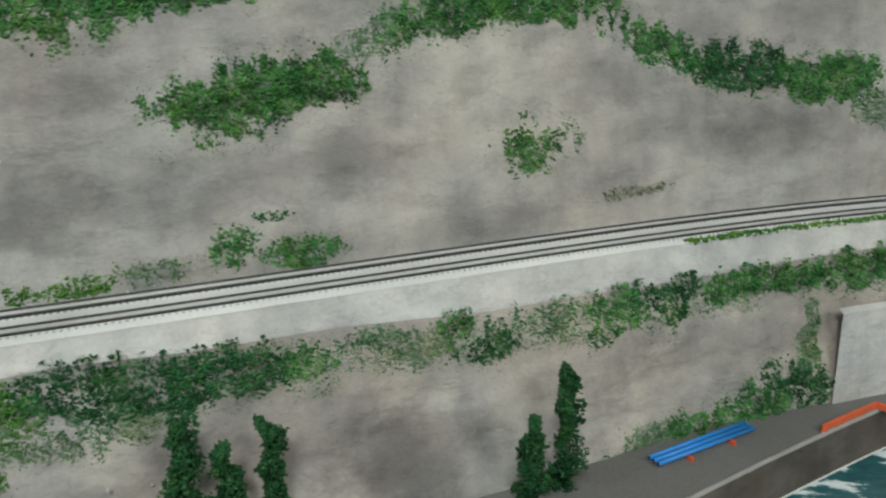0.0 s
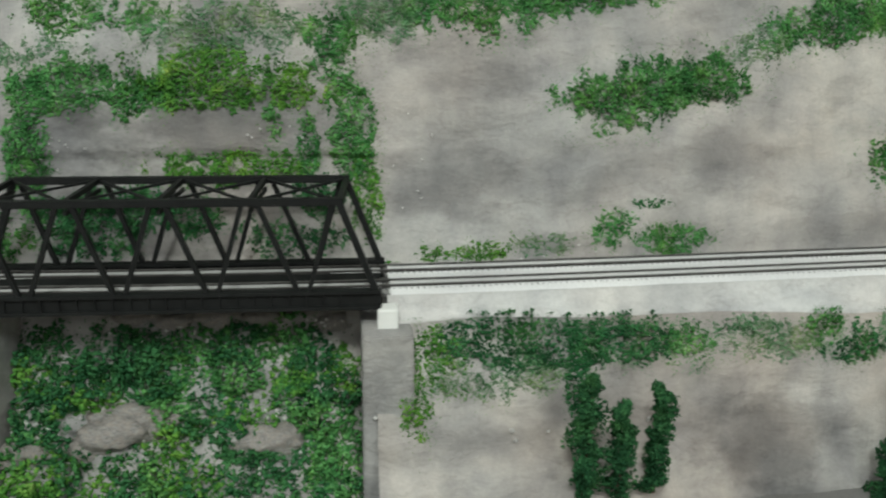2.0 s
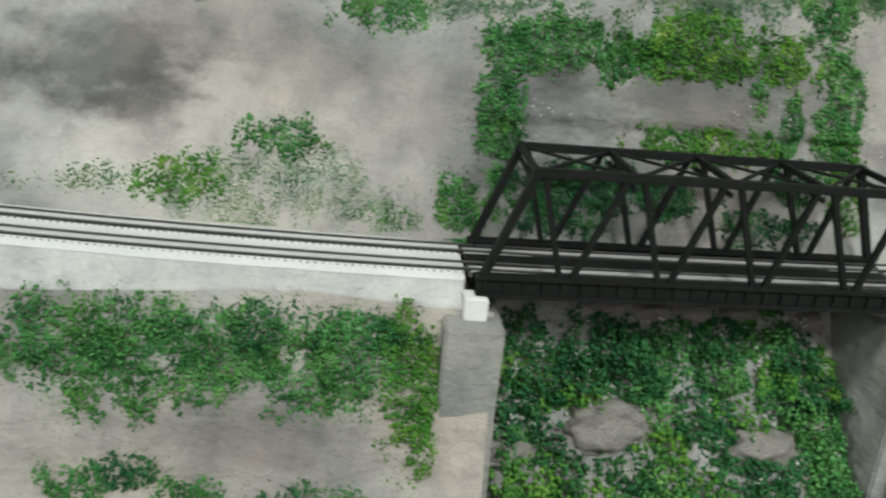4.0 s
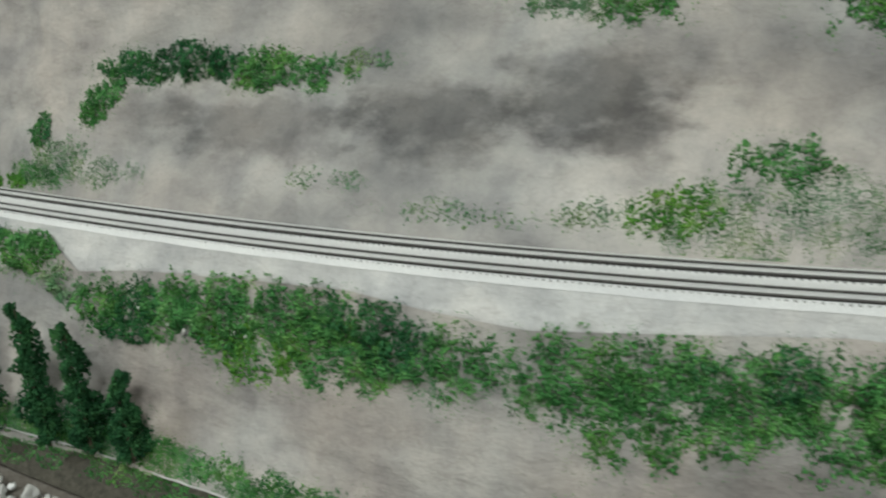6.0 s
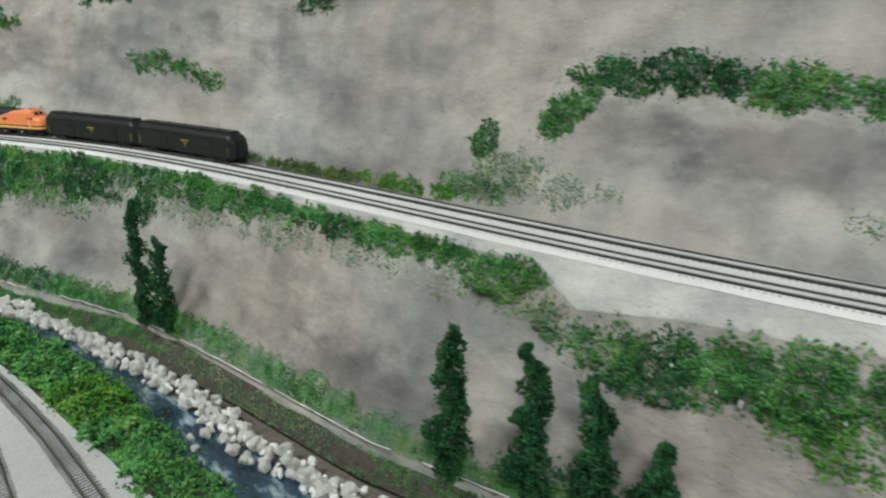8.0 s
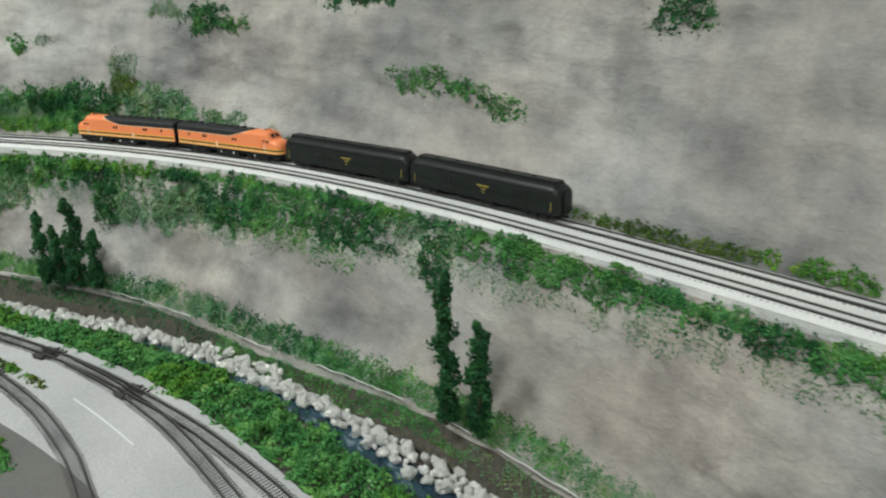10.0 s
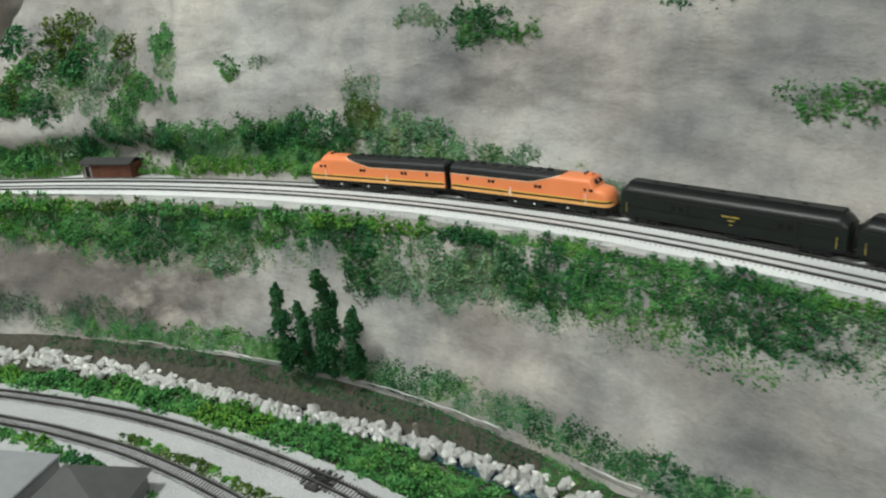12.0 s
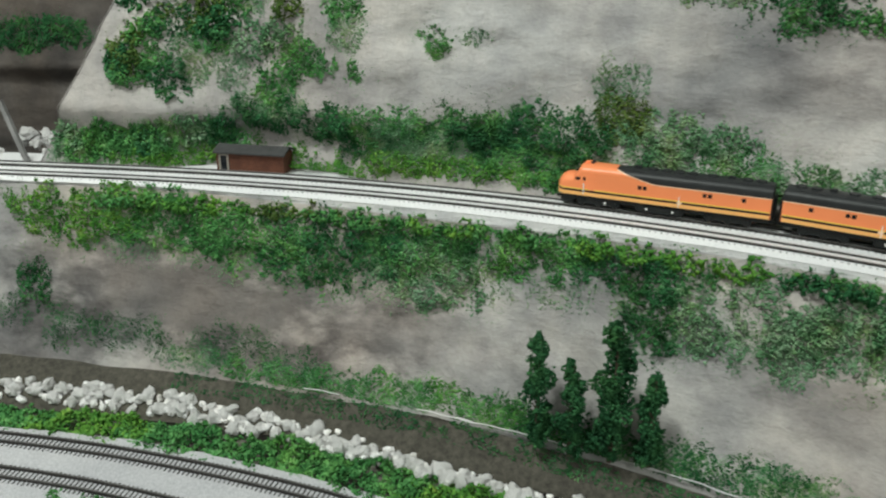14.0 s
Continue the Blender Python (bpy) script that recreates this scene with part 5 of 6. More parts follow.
    # fine turf trailing down from the bands
    for s, z, ls, lz, tone in [(0.46, 0.209, 0.06, 0.012, PALE), (0.35, 0.208, 0.06, 0.010, PALE), (0.25, 0.207, 0.05, 0.012, PALE), (0.15, 0.208, 0.05, 0.010, PALE), (0.05, 0.209, 0.05, 0.011, PALE), (0.93, 0.196, 0.035, 0.014, PALE), (1.03, 0.194, 0.05, 0.014, GREEN), (1.13, 0.197, 0.05, 0.012, PALE), (1.24, 0.196, 0.05, 0.012, GREEN), (1.45, 0.217, 0.05, 0.009, PALE), (1.55, 0.221, 0.05, 0.008, PALE), (1.66, 0.217, 0.06, 0.010, PALE), (1.76, 0.215, 0.05, 0.011, PALE), (1.86, 0.214, 0.06, 0.013, PALE), (1.96, 0.207, 0.06, 0.015, GREEN), (2.05, 0.203, 0.06, 0.015, PALE), (2.14, 0.199, 0.06, 0.016, PALE), (2.22, 0.200, 0.05, 0.016, PALE), (2.33, 0.208, 0.06, 0.015, PALE), (2.42, 0.200, 0.05, 0.017, PALE), (2.49, 0.199, 0.05, 0.015, GREEN), (2.56, 0.202, 0.05, 0.014, PALE), (2.64, 0.206, 0.05, 0.014, PALE)]:
        foam("low", s, z, ls, lz, "thin pale turf trailing down the slope", tone, 0.0012, 0.0006, cover=0.22, name="turf", category="turf")
    for s, z, ls, mat in ((0.915, 0.136, 0.014, GREEN), (0.945, 0.139, 0.018, DARK), (0.985, 0.138, 0.016, GREEN), (1.015, 0.148, 0.016, DARK), (1.04, 0.142, 0.016, GREEN)):
        foam("low", s, z, ls, 0.007, "dark green shrubs low on the plaster slope", mat, 0.008, cover=0.85)
    for s in (1.322, 1.352, 1.388):
        foam("low", s, 0.132, 0.018, 0.010, "dark undergrowth at the trees' feet", DARK, 0.009, cover=0.9)
    # dark moss low on the western slope
    for s, z in ((2.50, 0.135), (2.545, 0.142), (2.59, 0.134), (2.64, 0.146), (2.68, 0.138), (2.72, 0.150)):
        foam("low", s, z, 0.035, 0.010, "thin dark moss low on the slope", DARK, 0.001, 0.00036, cover=0.22, name="moss", category="moss")
    # turf along the slope's foot
    for s, ls, mat, c in [(1.10, 0.05, GREEN, 0.7), (1.17, 0.05, DARK, 0.7), (1.25, 0.05, GREEN, 0.8), (1.33, 0.05, GREEN, 0.9), (1.41, 0.05, GREEN, 0.9), (1.49, 0.05, PALE, 0.9), (1.57, 0.05, GREEN, 0.8), (1.65, 0.05, PALE, 0.8), (1.73, 0.05, GREEN, 0.9), (1.80, 0.05, GREEN, 0.9), (1.88, 0.05, GREEN, 0.9), (1.96, 0.05, DARK, 0.8), (2.04, 0.05, DARK, 0.8), (2.12, 0.05, PALE, 0.8), (2.20, 0.05, DARK, 0.8), (2.28, 0.05, DARK, 0.9), (2.36, 0.05, GREEN, 0.8), (2.44, 0.05, GREEN, 0.8), (2.52, 0.04, GREEN, 0.7)]:
        foam("low", s, toe(s)[1] + 0.0085, ls * 1.25, 0.0085, "green turf along the slope's foot", mat, 0.0022, 0.00062, cover=c * 0.7)
        foam("low", s + 0.038, toe(s)[1] + 0.0070, ls * 1.1, 0.0075, "thin green turf along the slope's foot", (PALE, GREEN)[int(s * 50) % 2], 0.0016, 0.00058, cover=c * 0.55, name="turf", category="turf")


slope_plants()


def valley_plants():
    for s in np.arange(1.36, 2.9, 0.075):
        d = float(np.interp(s, (1.3, 1.5, 1.6, 1.73, 1.9, 2.1, 2.3, 2.5, 2.7, 2.9), (-0.213, -0.2, -0.19, -0.172, -0.155, -0.145, -0.136, -0.125, -0.118, -0.112)))
        w = float(np.interp(s, (1.4, 1.7, 2.0, 2.3, 2.7), (0.016, 0.024, 0.023, 0.019, 0.012)))
        foam("flat", s, d, 0.052, w, "dense green strip between the stream and the yard", (GREEN, LIME, GREEN, GREEN)[int(s * 40) % 4], 0.010, 0.0012, name="green_verge", category="verge")
    for k, s in enumerate(np.arange(2.165, 2.425, 0.03)):
        d = float(np.interp(s, (2.05, 2.2, 2.306, 2.416), (-0.236, -0.211, -0.199, -0.1845)))
        foam("flat", s, d, 0.026, 0.0058, "olive grass strip between two yard tracks", (STRAW, LIME, STRAW)[k % 3], 0.007, 0.0010, cover=1.2, tilt=0.13, name="grass_strip", category="grass")
    for k, s in enumerate(np.arange(2.05, 2.60, 0.034)):
        d = float(np.interp(s, (2.05, 2.286, 2.38, 2.488, 2.6), (-0.297, -0.247, -0.229, -0.2075, -0.195)))
        foam("flat", s, d, 0.028, 0.0075, "green grass strip beside the road", (GREEN, LIME, GREEN, DARK)[k % 4], 0.008, 0.0010, cover=1.2, tilt=0.18, name="grass_strip", category="grass")


valley_plants()


def shoulder_weeds():
    """Yellow-green weeds on the ballast shoulder."""
    g = np.random.default_rng(77)
    centres, sizes = [], []
    for _ in range(1500):
        s = g.uniform(-0.10, 0.180)
        wave = noise.noise(Vector((s * 40, 3.0, 1.0)))
        d = BED + 0.0012 + g.normal(0, 0.0012 + 0.0006 * wave)
        centres.append((*place(s, d), 0.2436 + g.uniform(0, 0.0030) * (1 + 0.6 * wave)))
        sizes.append(g.uniform(0.0005, 0.0009))
    tagged(clumps("weeds", centres, sizes, LIME, seed=8), "yellow-green weeds on the ballast shoulder", "weeds", kind="stuff")


shoulder_weeds()


def tree(s, z, top, width, label, seed, out=0.006):
    """A slim upright tree: tapered trunk, short limbs, ragged crown of many clumps."""
    g = np.random.default_rng(seed)
    x, y, _ = low_point(s, z, out + width * 0.3)
    h = top - z + 0.002
    t = thing("tree", Matrix.Translation((x, y, z - 0.003)), label, "tree", "slim trees on the slope")
    bm = bmesh.new()
    tube(bm, (0, 0, 0), (g.uniform(-1, 1) * 0.001, 0, h * 0.5), 0.0016, 0.0011, 8)
    tube(bm, (0, 0, h * 0.48), (g.uniform(-1, 1) * 0.001, 0, h * 0.97), 0.0011, 0.0003, 7)
    for _ in range(12):
        a, q = g.uniform(0, 6.28), g.uniform(0.15, 0.85)
        r = width * 0.42 * (1.1 - q)
        tube(bm, (0, 0, h * q), (r * math.cos(a), r * math.sin(a), h * (q + 0.09)), 0.0005, 0.0002, 5)
    part("trunk", bm, BARK, t)
    n = int(5200 * h * width / 0.0016)
    q, a = g.uniform(0.03, 1.0, n), g.uniform(0, 2 * math.pi, n)
    girth = width * np.interp(q, (0, 0.12, 0.35, 0.7, 0.9, 1.0), (0.22, 0.50, 0.56, 0.46, 0.36, 0.12))
    lumps = 1 + 0.7 * field(a * 0.8 + seed * 7, q * h * 120) + 0.3 * field(a * 2.5 + seed, q * h * 260)
    r = girth * lumps * g.uniform(size=n) ** 0.45
    keep = field(a * 2.2 + seed * 3, q * h * 200 + 40) > -0.18 - 0.3 * (r < girth * 0.45)
    wave = width * 0.34
    centres = np.stack([r * np.cos(a) + wave * field(q * h * 85 + seed, q * 0 + 3.5), r * np.sin(a) + wave * field(q * h * 85 + seed, q * 0 + 9.5), h * q + g.normal(0, 0.001, n)], -1)[keep]
    sizes = g.uniform(0.0005, 0.0011, n)[keep]
    tagged(clumps("crown", centres, sizes, PINE, t, seed=seed), kind="stuff")


for k, (s, z, top, w) in enumerate([(0.294, 0.106, 0.202, 0.015), (0.319, 0.108, 0.173, 0.015), (0.470, 0.134, 0.205, 0.014), (0.492, 0.130, 0.196, 0.014), (0.513, 0.130, 0.213, 0.016), (1.430, 0.121, 0.217, 0.0155), (1.380, 0.122, 0.219, 0.0155), (1.346, 0.122, 0.210, 0.0155), (1.313, 0.124, 0.182, 0.015), (1.782, 0.124, 0.232, 0.015), (1.750, 0.126, 0.206, 0.014), (2.311, 0.124, 0.196, 0.0135), (2.288, 0.124, 0.184, 0.0135), (2.262, 0.126, 0.214, 0.016), (2.238, 0.128, 0.184, 0.0135)]):
    tree(s, z, top, w, "slim dark green poplar-like model tree on the slope", 300 + k)


# ---- stream stones ----
def stone_mesh(seed):
    g = np.random.default_rng(seed)
    bm = bmesh.new()
    bmesh.ops.create_icosphere(bm, subdivisions=2, radius=1.0)
    stretch = g.uniform(0.65, 1.2, 3)
    for v in bm.verts:
        q = v.co.copy()
        k = 1 + 0.48 * noise.noise(q * 1.2 + Vector((seed * 3.1, 0, 0))) + 0.3 * noise.noise(q * 2.6 + Vector((0, seed * 2.3, 0)))
        v.co = Vector((q.x * stretch[0] * k, q.y * stretch[1] * k, q.z * stretch[2] * 0.85 * k))
    data = bpy.data.meshes.new("boulder")
    bm.to_mesh(data)
    bm.free()
    data.materials.append(STONE)
    return data


STONES = [stone_mesh(k + 1) for k in range(9)]


def boulder(x, y, z, r, g):
    ob = new("boulder", STONES[int(g.integers(9))])
    ob.matrix_world = Matrix.Translation((x, y, z)) @ Euler(g.uniform(0, 6.28, 3)).to_matrix().to_4x4() @ Matrix.Diagonal((r, r, r, 1))
    return tagged(ob, "rounded white plaster boulder beside the stream", "boulder", "white boulders along the stream")


def bank_z(s, d):
    """Height of the muddy bank at offset d."""
    t, zt = toe(s)
    k = (t + 0.004 - d) / (t + 0.004 - min(t - 0.012, -0.104))
    return max(zt - 0.001 - (zt - 0.098) * min(max(k, 0.0), 1.0) ** 1.3, 0.098)


def stone_row(s):
    """Middle and half width of the band of stones."""
    mid = float(np.interp(s, (1.28, 1.45, 1.58, 1.63, 1.69, 1.76, 1.86, 2.1, 2.18, 2.29, 2.37, 2.47, 2.58, 2.75), (-0.126, -0.13, -0.134, -0.127, -0.116, -0.119, -0.113, -0.110, -0.111, -0.117, -0.112, -0.103, -0.096, -0.092)))
    wide = float(np.interp(s, (1.3, 1.6, 1.68, 1.76, 1.85, 1.95, 2.8), (0.014, 0.0125, 0.0105, 0.0135, 0.0095, 0.0080, 0.0062)))
    return mid, wide


def boulders():
    g = np.random.default_rng(21)
    for k in range(270):
        s = 1.30 + 1.50 * (k + g.uniform(-0.4, 0.4)) / 270
        mid, wide = stone_row(s)
        d = mid + wide * (-0.6, 0.5, 0.0)[k % 3] + g.normal(0, wide * 0.28)
        r = g.uniform(0.0038, 0.0056)
        boulder(*place(s, d), bank_z(s, d) + r * 0.45, r, g)
    for s, d in ((1.625, -0.152), (1.61, -0.158), (1.585, -0.174), (1.572, -0.178), (1.566, -0.171), (1.52, -0.168), (1.44, -0.15), (1.43, -0.16)):
        boulder(*place(s, d), 0.0975, g.uniform(0.0026, 0.0036), g)
    # rubble across the western canyon
    for k in range(22):
        s, d = 2.745 + g.uniform(0, 0.07), 0.06 + g.uniform(-0.02, 0.06)
        r = g.uniform(0.003, 0.0055)
        boulder(*place(s, d), 0.243 + r * 0.6, r, g)
    # smaller stones filling the gaps
    verts, faces = [], []
    for k in range(560):
        s = 1.28 + 1.52 * (k + g.uniform(-0.5, 0.5)) / 560
        mid, wide = stone_row(s)
        d = mid + g.uniform(-1.05, 1.05) * wide
        r = g.uniform(0.0018, 0.0031)
        m = Matrix.Translation((*place(s, d), bank_z(s, d) + r * 0.5)) @ Euler(g.uniform(0, 6.28, 3)).to_matrix().to_4x4() @ Matrix.Diagonal((r, r, r, 1))
        data, n = STONES[k % 9], len(verts)
        verts += [m @ v.co for v in data.vertices]
        faces += [tuple(n + i for i in q.vertices) for q in data.polygons]
    tagged(mesh("stones", verts, faces, STONE), "small white plaster stones between the boulders", "stones", kind="stuff")


boulders()


def pebbles():
    """White chips of plaster and lichen in the greenery."""
    g = np.random.default_rng(9)
    for where, s, z, n, ls, lz in (("up", 0.672, 0.205, 14, 0.016, 0.008), ("up", 0.765, 0.205, 8, 0.03, 0.006), ("up", 0.695, 0.325, 5, 0.02, 0.012), ("up", 0.82, 0.315, 9, 0.012, 0.010), ("up", 0.782, 0.163, 14, 0.025, 0.006), ("up", 0.690, 0.152, 18, 0.014, 0.010), ("up", 0.72, 0.13, 10, 0.04, 0.02), ("up", 0.783, 0.172, 16, 0.018, 0.004), ("up", 0.690, 0.163, 16, 0.014, 0.005), ("up", 0.662, 0.212, 12, 0.012, 0.004), ("up", 0.84, 0.165, 10, 0.012, 0.006), ("up", 2.40, 0.258, 5, 0.06, 0.004), ("up", 0.60, 0.30, 8, 0.03, 0.03), ("low", 0.55, 0.165, 6, 0.05, 0.03), ("low", 1.25, 0.205, 6, 0.06, 0.01), ("up", 0.54, 0.25, 8, 0.05, 0.006)):
        for _ in range(n):
            a, b = s + g.normal(0, ls * 0.6), z + g.normal(0, lz * 0.6)
            p = up_point(a, max(b, 0.245) if where == "up" and not in_ravine(a) else b, 0.004) if where == "up" else low_point(a, b, 0.003)
            r = g.uniform(0.0006, 0.0014) if p[2] < 0.225 else g.uniform(0.0004, 0.0007)
            ob = new("pebble", STONES[int(g.integers(9))])
            ob.matrix_world = Matrix.Translation(p) @ Euler(g.uniform(0, 6.28, 3)).to_matrix().to_4x4() @ Matrix.Diagonal((r, r * 1.3, r, 1))
            tagged(ob, "small white chip lying among the greenery", "pebble", "white chips in the greenery")
    for k, (s, z, r) in enumerate(((0.783, 0.160, 0.017), (0.690, 0.152, 0.014), (0.762, 0.163, 0.012), (0.80, 0.152, 0.010), (0.70, 0.214, 0.009), (0.725, 0.217, 0.011), (0.752, 0.215, 0.010), (0.778, 0.216, 0.008), (0.655, 0.210, 0.008), (0.835, 0.150, 0.010))):
        bm = bmesh.new()
        bmesh.ops.create_icosphere(bm, subdivisions=4, radius=1.0)
        for v in bm.verts:
            q = v.co.copy()
            v.co = q * (1 + 0.35 * noise.fractal(q * 1.3 + Vector((k * 5.0, 0, 0)), 0.8, 2.0, 4))
        ob = part("rock_outcrop", bm, CLIFF, soft=True)
        ob.matrix_world = Matrix.Translation(up_point(s, z, -0.003)) @ Matrix.Rotation(heading(s), 4, "Z") @ Matrix.Diagonal((r * 1.5, r * 0.9, r * 0.75, 1))
        tagged(ob, "grey-beige plaster outcrop among the bushes", "rock", "outcrops in the ravine")


pebbles()


def bank_turf():
    """Thin turf creeping down the muddy bank."""
    g = np.random.default_rng(31)
    for a, b, mat, n in ((1.24, 1.50, GREEN, 2600), (1.50, 1.78, PALE, 2400), (1.76, 2.06, GREEN, 5200), (2.04, 2.30, DARK, 2200), (2.28, 2.60, DARK, 2600)):
        ss = g.uniform(a, b, n)
        u = g.uniform(size=n) ** 1.4
        keep = field(ss * 60, u * 2 + 11) > -0.35
        centres = []
        for s, q in zip(ss[keep], u[keep]):
            d = toe(s)[0] - 0.001 - q * 0.012
            centres.append((*place(s, d), bank_z(s, d) + g.uniform(0, 0.0012)))
        tagged(clumps("turf", centres, g.uniform(0.0003, 0.0007, len(centres)), mat, seed=int(a * 100)), "thin green turf on the muddy bank", "turf", kind="stuff")


bank_turf()


# ---- small things ----
def hut():
    s = 2.566
    t = thing("trackside_hut", Matrix.Translation((*place(s, 0.0275), 0.2436)) @ Matrix.Rotation(heading(s), 4, "Z"), "small red-brown boarded hut with a dark roof beside the rails", "hut")
    w = part("wall", boxes((-0.027, 0.027, -0.009, 0.009, 0.0, 0.0150)), BRICK, t)
    for k in range(7):
        part("board", boxes((-0.0272, 0.0272, 0.009, 0.0093, 0.0005 + k * 0.0020, 0.0021 + k * 0.0020)), BRICK, w)
    bm = bmesh.new()
    ring = [[bm.verts.new((x, y, z)) for y, z in ((-0.0115, 0.0143), (0, 0.0182), (0.0115, 0.0143), (0.0115, 0.0156), (0, 0.0196), (-0.0115, 0.0156))] for x in (-0.029, 0.029)]
    for k in range(6):
        bm.faces.new((ring[0][k], ring[0][(k + 1) % 6], ring[1][(k + 1) % 6], ring[1][k]))
    bm.faces.new(ring[0])
    bm.faces.new(ring[1][::-1])
    part("roof", bm, SLATE, t, "dark slate roof")
    d = part("door", boxes((0.0185, 0.0235, 0.0092, 0.0098, 0.0, 0.0125)), GLASS, t, "dark doorway")
    part("door_frame", boxes((0.0170, 0.0185, 0.0092, 0.0101, 0.0, 0.0140), (0.0235, 0.0250, 0.0092, 0.0101, 0.0, 0.0140), (0.0170, 0.0250, 0.0092, 0.0101, 0.0125, 0.0142)), WOOD, d)


hut()


def stake():
    s = 2.168
    t = thing("wooden_stake", Matrix.Translation((*place(s, -0.1065), 0.095)) @ Matrix.Rotation(0.12, 4, "X"), "weathered grey wooden stake among the white boulders", "stake")
    part("post", boxes((-0.0014, 0.0014, -0.0014, 0.0014, 0, 0.0185), bevel=0.0004), WOOD, t)
    t2 = thing("driftwood", Matrix.Translation((*place(2.085, -0.098), 0.106)) @ Matrix.Rotation(2.3, 4, "Z") @ Matrix.Rotation(0.18, 4, "Y"), "thin dark driftwood stick lying over the boulders", "driftwood")
    part("stick", tube(bmesh.new(), (-0.02, 0, 0), (0.02, 0.002, 0), 0.0008, 0.0004, 7), BARK, t2)


stake()


ROAD, WATER = 0.118, 0.088


def harbour():
    """Road, retaining wall and pool at the eastern end."""
    rim = lambda s: float(np.interp(s, (-0.5, 0.03, 0.1, 0.24, 0.4), (-0.068, -0.081, -0.098, -0.130, -0.168)))
    back = lambda s: toe(s)[0] + 0.014
    ss = np.arange(0.45, -0.45, -0.015)
    sheet("road_surface", [[(*place(s, back(s) + (rim(s) - back(s)) * k / 8), ROAD + 0.0004 * noise.noise(Vector((s * 50, k, 4)))) for k in range(9)] for s in ss], ASPHALT, "grey road at the slope's foot", "road")
    sheet("retaining_wall", [[(*place(s, rim(s) - 0.002 * k), ROAD - 0.011 * k) for k in range(5)] for s in ss], EARTH, "brown-grey retaining wall above the pool", "retaining wall")
    sheet("kerb_coping", [[(*place(s, rim(s) + d), ROAD + z) for d, z in ((0.002, 0.0003), (0.0018, 0.0012), (-0.0004, 0.0012), (-0.0006, -0.001))] for s in ss], CONCRETE, "thin concrete coping along the wall", "coping")
    sheet("water_pool", [[(*place(s, rim(s) - 0.004 - k * 0.025), WATER + 0.0012 * noise.noise(Vector((s * 40, k * 1.3, 0)))) for k in range(12)] for s in ss], POOL, "teal harbour water with white foam", "pool")
    sheet("waterline", [[(*place(s, rim(s) - 0.0062 - d), WATER + 0.0016) for d in (0.0, 0.0016)] for s in ss], WHITE, "thin white waterline along the wall", "waterline")
    rail = thing("guard_rail", pose(0, 0, 0), "orange-red guard rail along the pool wall", "guard rail")
    pts = [(*place(s, rim(s) + 0.002), ROAD + 0.004) for s in (0.098, 0.078, 0.058, 0.038)]
    end = (pts[-1][0] + 0.045, pts[-1][1] - 0.045, ROAD + 0.004)
    for a, b in [*zip(pts, pts[1:]), (pts[-1], end)]:
        part("beam", bar(bmesh.new(), a, b, 0.0024, 0.0042), REDS, rail)
    for q in (*pts, end):
        part("post", boxes((q[0] - 0.0013, q[0] + 0.0013, q[1] - 0.0013, q[1] + 0.0013, ROAD - 0.003, ROAD + 0.0055)), REDS, rail)
    # plain grey wall closing the slope's eastern end
    end_wall = [[(*place(s, toe(s)[0] + d), z) for d, z in ((-0.004, ROAD - 0.002), (-0.001, 0.188), (0.004, 0.190))] for s in np.arange(0.064, -0.3, -0.02)]
    sheet("wall_quay", end_wall, SHOULDER, "light grey plaster wall beside the road", "wall", soft=False)
    # blue pipes on two bearers
    a, b = Vector((*place(0.232, -0.0910), 0.0)), Vector((*place(0.146, -0.0775), 0.0))
    t = (b - a).normalized()
    n = Vector((t.y, -t.x, 0))
    lift = Vector((0, 0, ROAD + 0.0046))
    for k in range(3):
        o = n * (0.0042 * (k - 1)) + lift
        p = thing("pipe", pose(0, 0, 0), "long blue pipe lying in a row beside the road", "pipe", "row of blue pipes")
        part("barrel", tube(bmesh.new(), a + o, b + o, 0.0014, n=14), BLUE, p, soft=True)
        for q, w in ((a, -1), (b, 1)):
            part("open_end", tube(bmesh.new(), q + o, q + o + t * (0.0002 * w), 0.0011, n=12), BLACK, p, "dark open pipe end")
    for f in (0.3, 0.74):
        c = a + (b - a) * f + Vector((0, 0, ROAD + 0.0017))
        w = thing("bearer", pose(0, 0, 0), "small orange bearer under the blue pipes", "bearer", "bearers under the pipes")
        part("timber", bar(bmesh.new(), c - n * 0.0045, c + n * 0.0085, 0.0018, 0.003), REDS, w)


harbour()


def seam():
    """White plaster edge left bare along the slope's foot, in broken lengths."""
    for k, (a, b) in enumerate(((1.22, 1.30), (1.32, 1.46), (1.48, 1.60), (1.615, 1.735), (1.76, 1.80), (1.83, 1.93), (1.98, 2.03), (2.10, 2.26), (2.28, 2.40), (2.46, 2.49))):
        rows = []
        for s in np.arange(a, b, 0.004):
            w = max(0.00003, 0.00005 + 0.0007 * noise.noise(Vector((s * 70, 2, k))))
            z = toe(s)[1] + 0.0022 + 0.0013 * noise.noise(Vector((s * 60, 7, k)))
            rows.append([(*place(s, toe(s)[0] - 0.0040), z - w), (*place(s, toe(s)[0] - 0.0036), z + w), (*place(s, toe(s)[0] - 0.0030), z + w + 0.0001)])
        sheet("trim_seam", rows, SHOULDER, "thin white plaster edge along the slope's foot", "plaster edge")


seam()


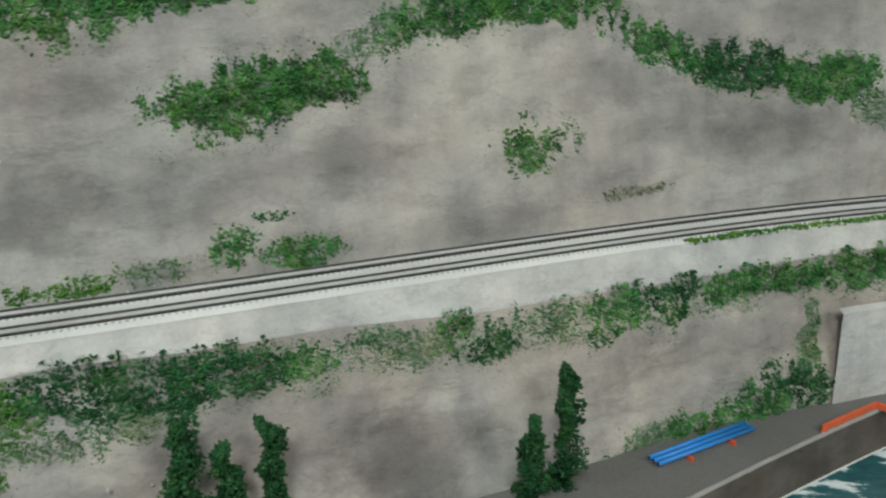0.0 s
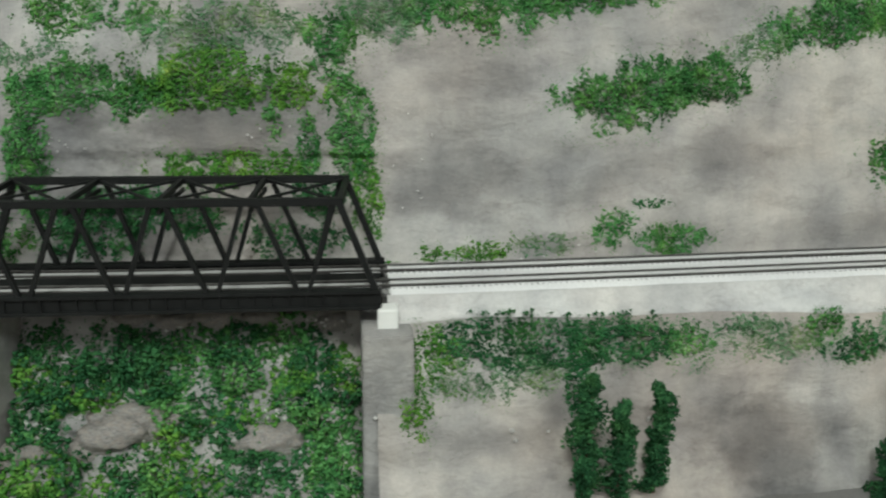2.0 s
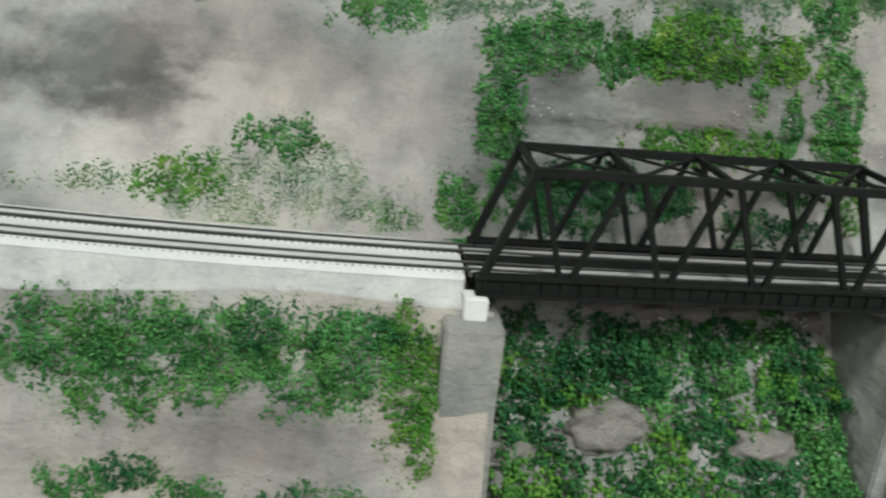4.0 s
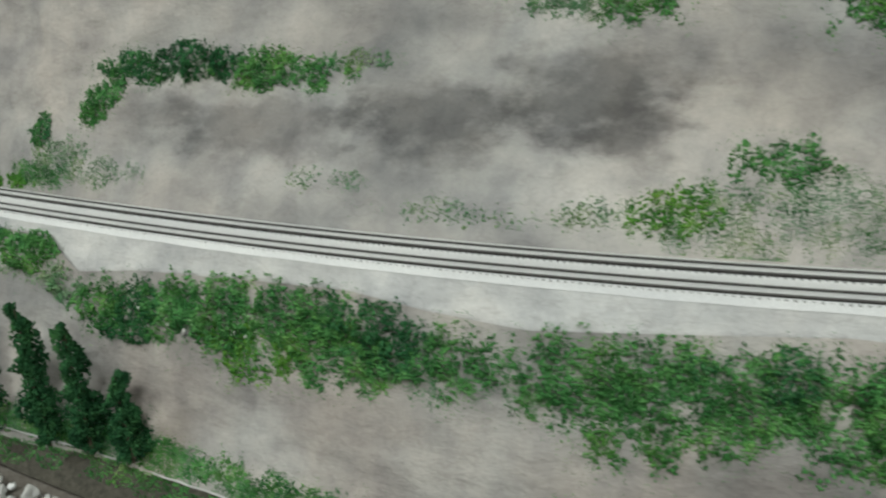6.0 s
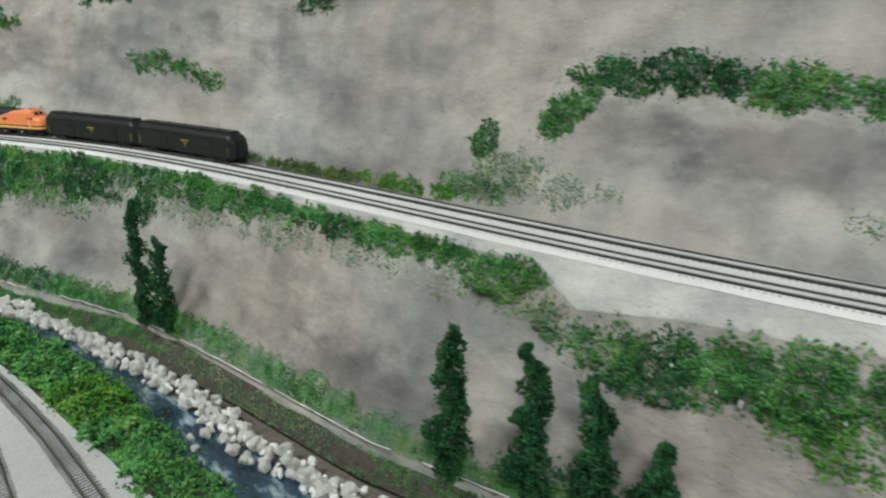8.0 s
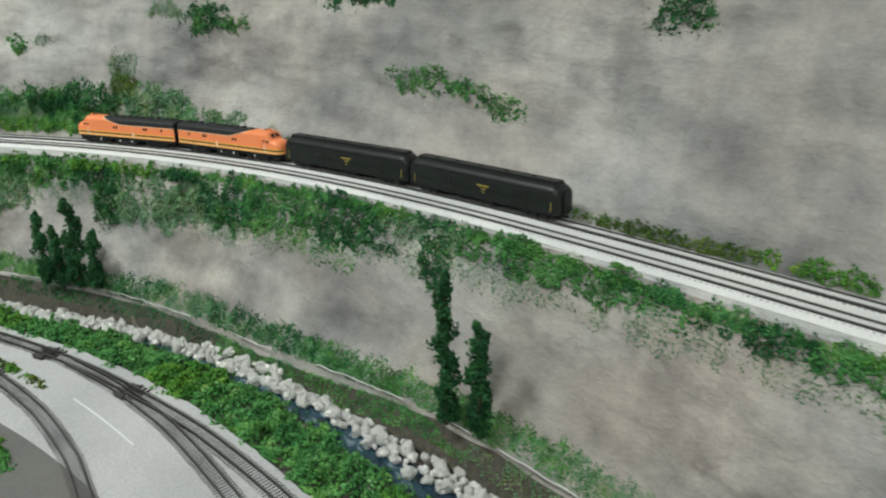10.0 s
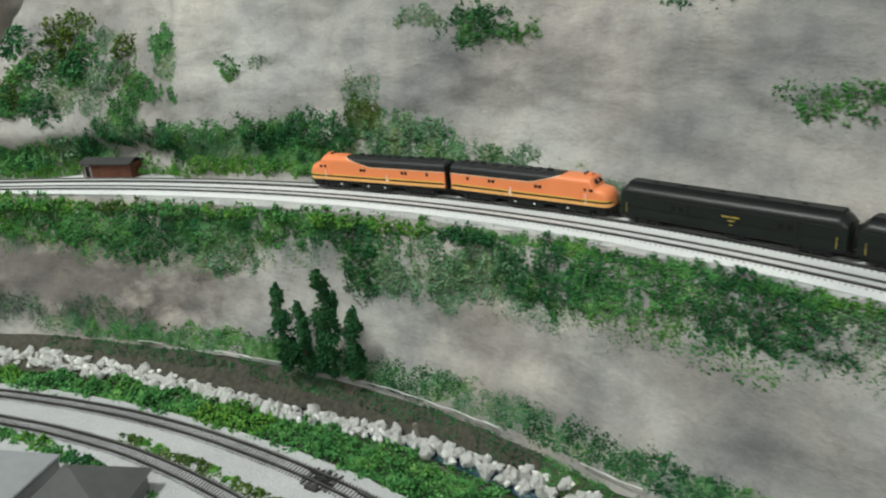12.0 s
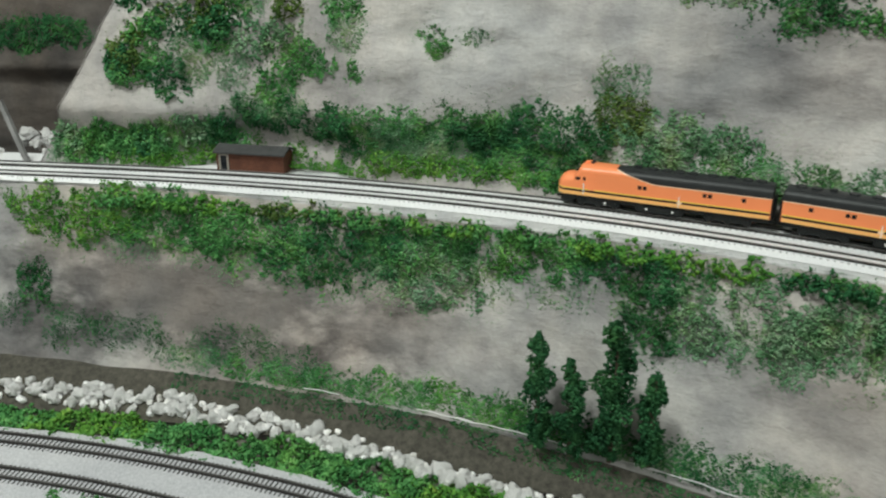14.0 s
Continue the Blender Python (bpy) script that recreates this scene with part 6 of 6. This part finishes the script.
def town():
    """Road and roofs beyond the yard."""
    rows = [[(*place(s, -0.243 - 0.02 * k - 0.05 * (2.65 - s)), 0.0992) for k in range(9)] for s in np.arange(1.9, 2.75, 0.02)]
    sheet("street", rows, ASPHALT, "dark grey street beside the yard", "street")
    s = 2.362
    h = thing("low_building", Matrix.Translation((*place(s, -0.262), 0.099)) @ Matrix.Rotation(heading(s) + 0.25, 4, "Z"), "small grey building with a steep hipped roof by the street", "building")
    part("wall", boxes((-0.03, 0.03, -0.025, 0.025, 0, 0.016)), LIGHTROOF, h)
    bm = bmesh.new()
    base = [bm.verts.new(p) for p in ((-0.034, -0.029, 0.015), (0.034, -0.029, 0.015), (0.034, 0.029, 0.015), (-0.034, 0.029, 0.015))]
    top = bm.verts.new((0, 0.008, 0.040))
    for k in range(4):
        bm.faces.new((base[k], base[(k + 1) % 4], top))
    bm.faces.new(base[::-1])
    part("roof", bm, GREYROOF, h, "grey card hipped roof")
    a, b = Vector((-1.600, -0.3905, 0.0)), Vector((-1.500, -0.3650, 0.0))
    t = (b - a).normalized()
    h = thing("low_building", Matrix.Translation((a.x, a.y, 0.099)) @ Matrix.Rotation(math.atan2(t.y, t.x), 4, "Z"), "low building with a brown flat roof and pale coping", "building")
    part("wall", boxes((0.002, 0.10, -0.062, -0.002, 0, 0.0175)), LIGHTROOF, h)
    part("roof", boxes((0.0015, 0.1005, -0.0625, -0.0015, 0.0175, 0.0187)), BROWNROOF, h, "brown flat roof")
    part("coping", boxes((0.0, 0.102, -0.0016, 0.0, 0.0165, 0.0202), (0.0, 0.0016, -0.064, -0.0017, 0.0165, 0.0202), bevel=0.0003), WHITE, h, "pale roof coping")
    # a thin white strip just above the ballast
    line = [[(*place(s, np.interp(s, (1.97, 2.10), (-0.2335, -0.219)) + e), 0.1000) for e in (-0.0007, 0.0007)] for s in np.arange(1.975, 2.10, 0.01)]
    sheet("white_strip", line, WHITE, "thin white line on the pale yard ballast", "painted line")
    s = 2.482
    f = thing("flat_building", Matrix.Translation((*place(s, -0.268), 0.099)) @ Matrix.Rotation(heading(s) + 0.1, 4, "Z"), "low building with a light grey flat roof by the street", "building")
    part("wall", boxes((-0.045, 0.045, -0.03, 0.03, 0, 0.012)), LIGHTROOF, f)
    part("roof", boxes((-0.047, 0.047, -0.032, 0.032, 0.012, 0.014), bevel=0.0006), LIGHTROOF, f, "light grey flat roof")


town()


def canyon():
    """Grey girder seen in the western canyon."""
    t = thing("girder_leg", pose(0, 0, 0), "grey slanted girder leg standing in the canyon", "girder")
    a = (*place(2.7485, 0.0168), 0.2425)
    b = (*place(2.763, 0.0166), 0.293)
    part("leg", bar(bmesh.new(), a, b, 0.0035, 0.0035), CONCRETE, t)


canyon()
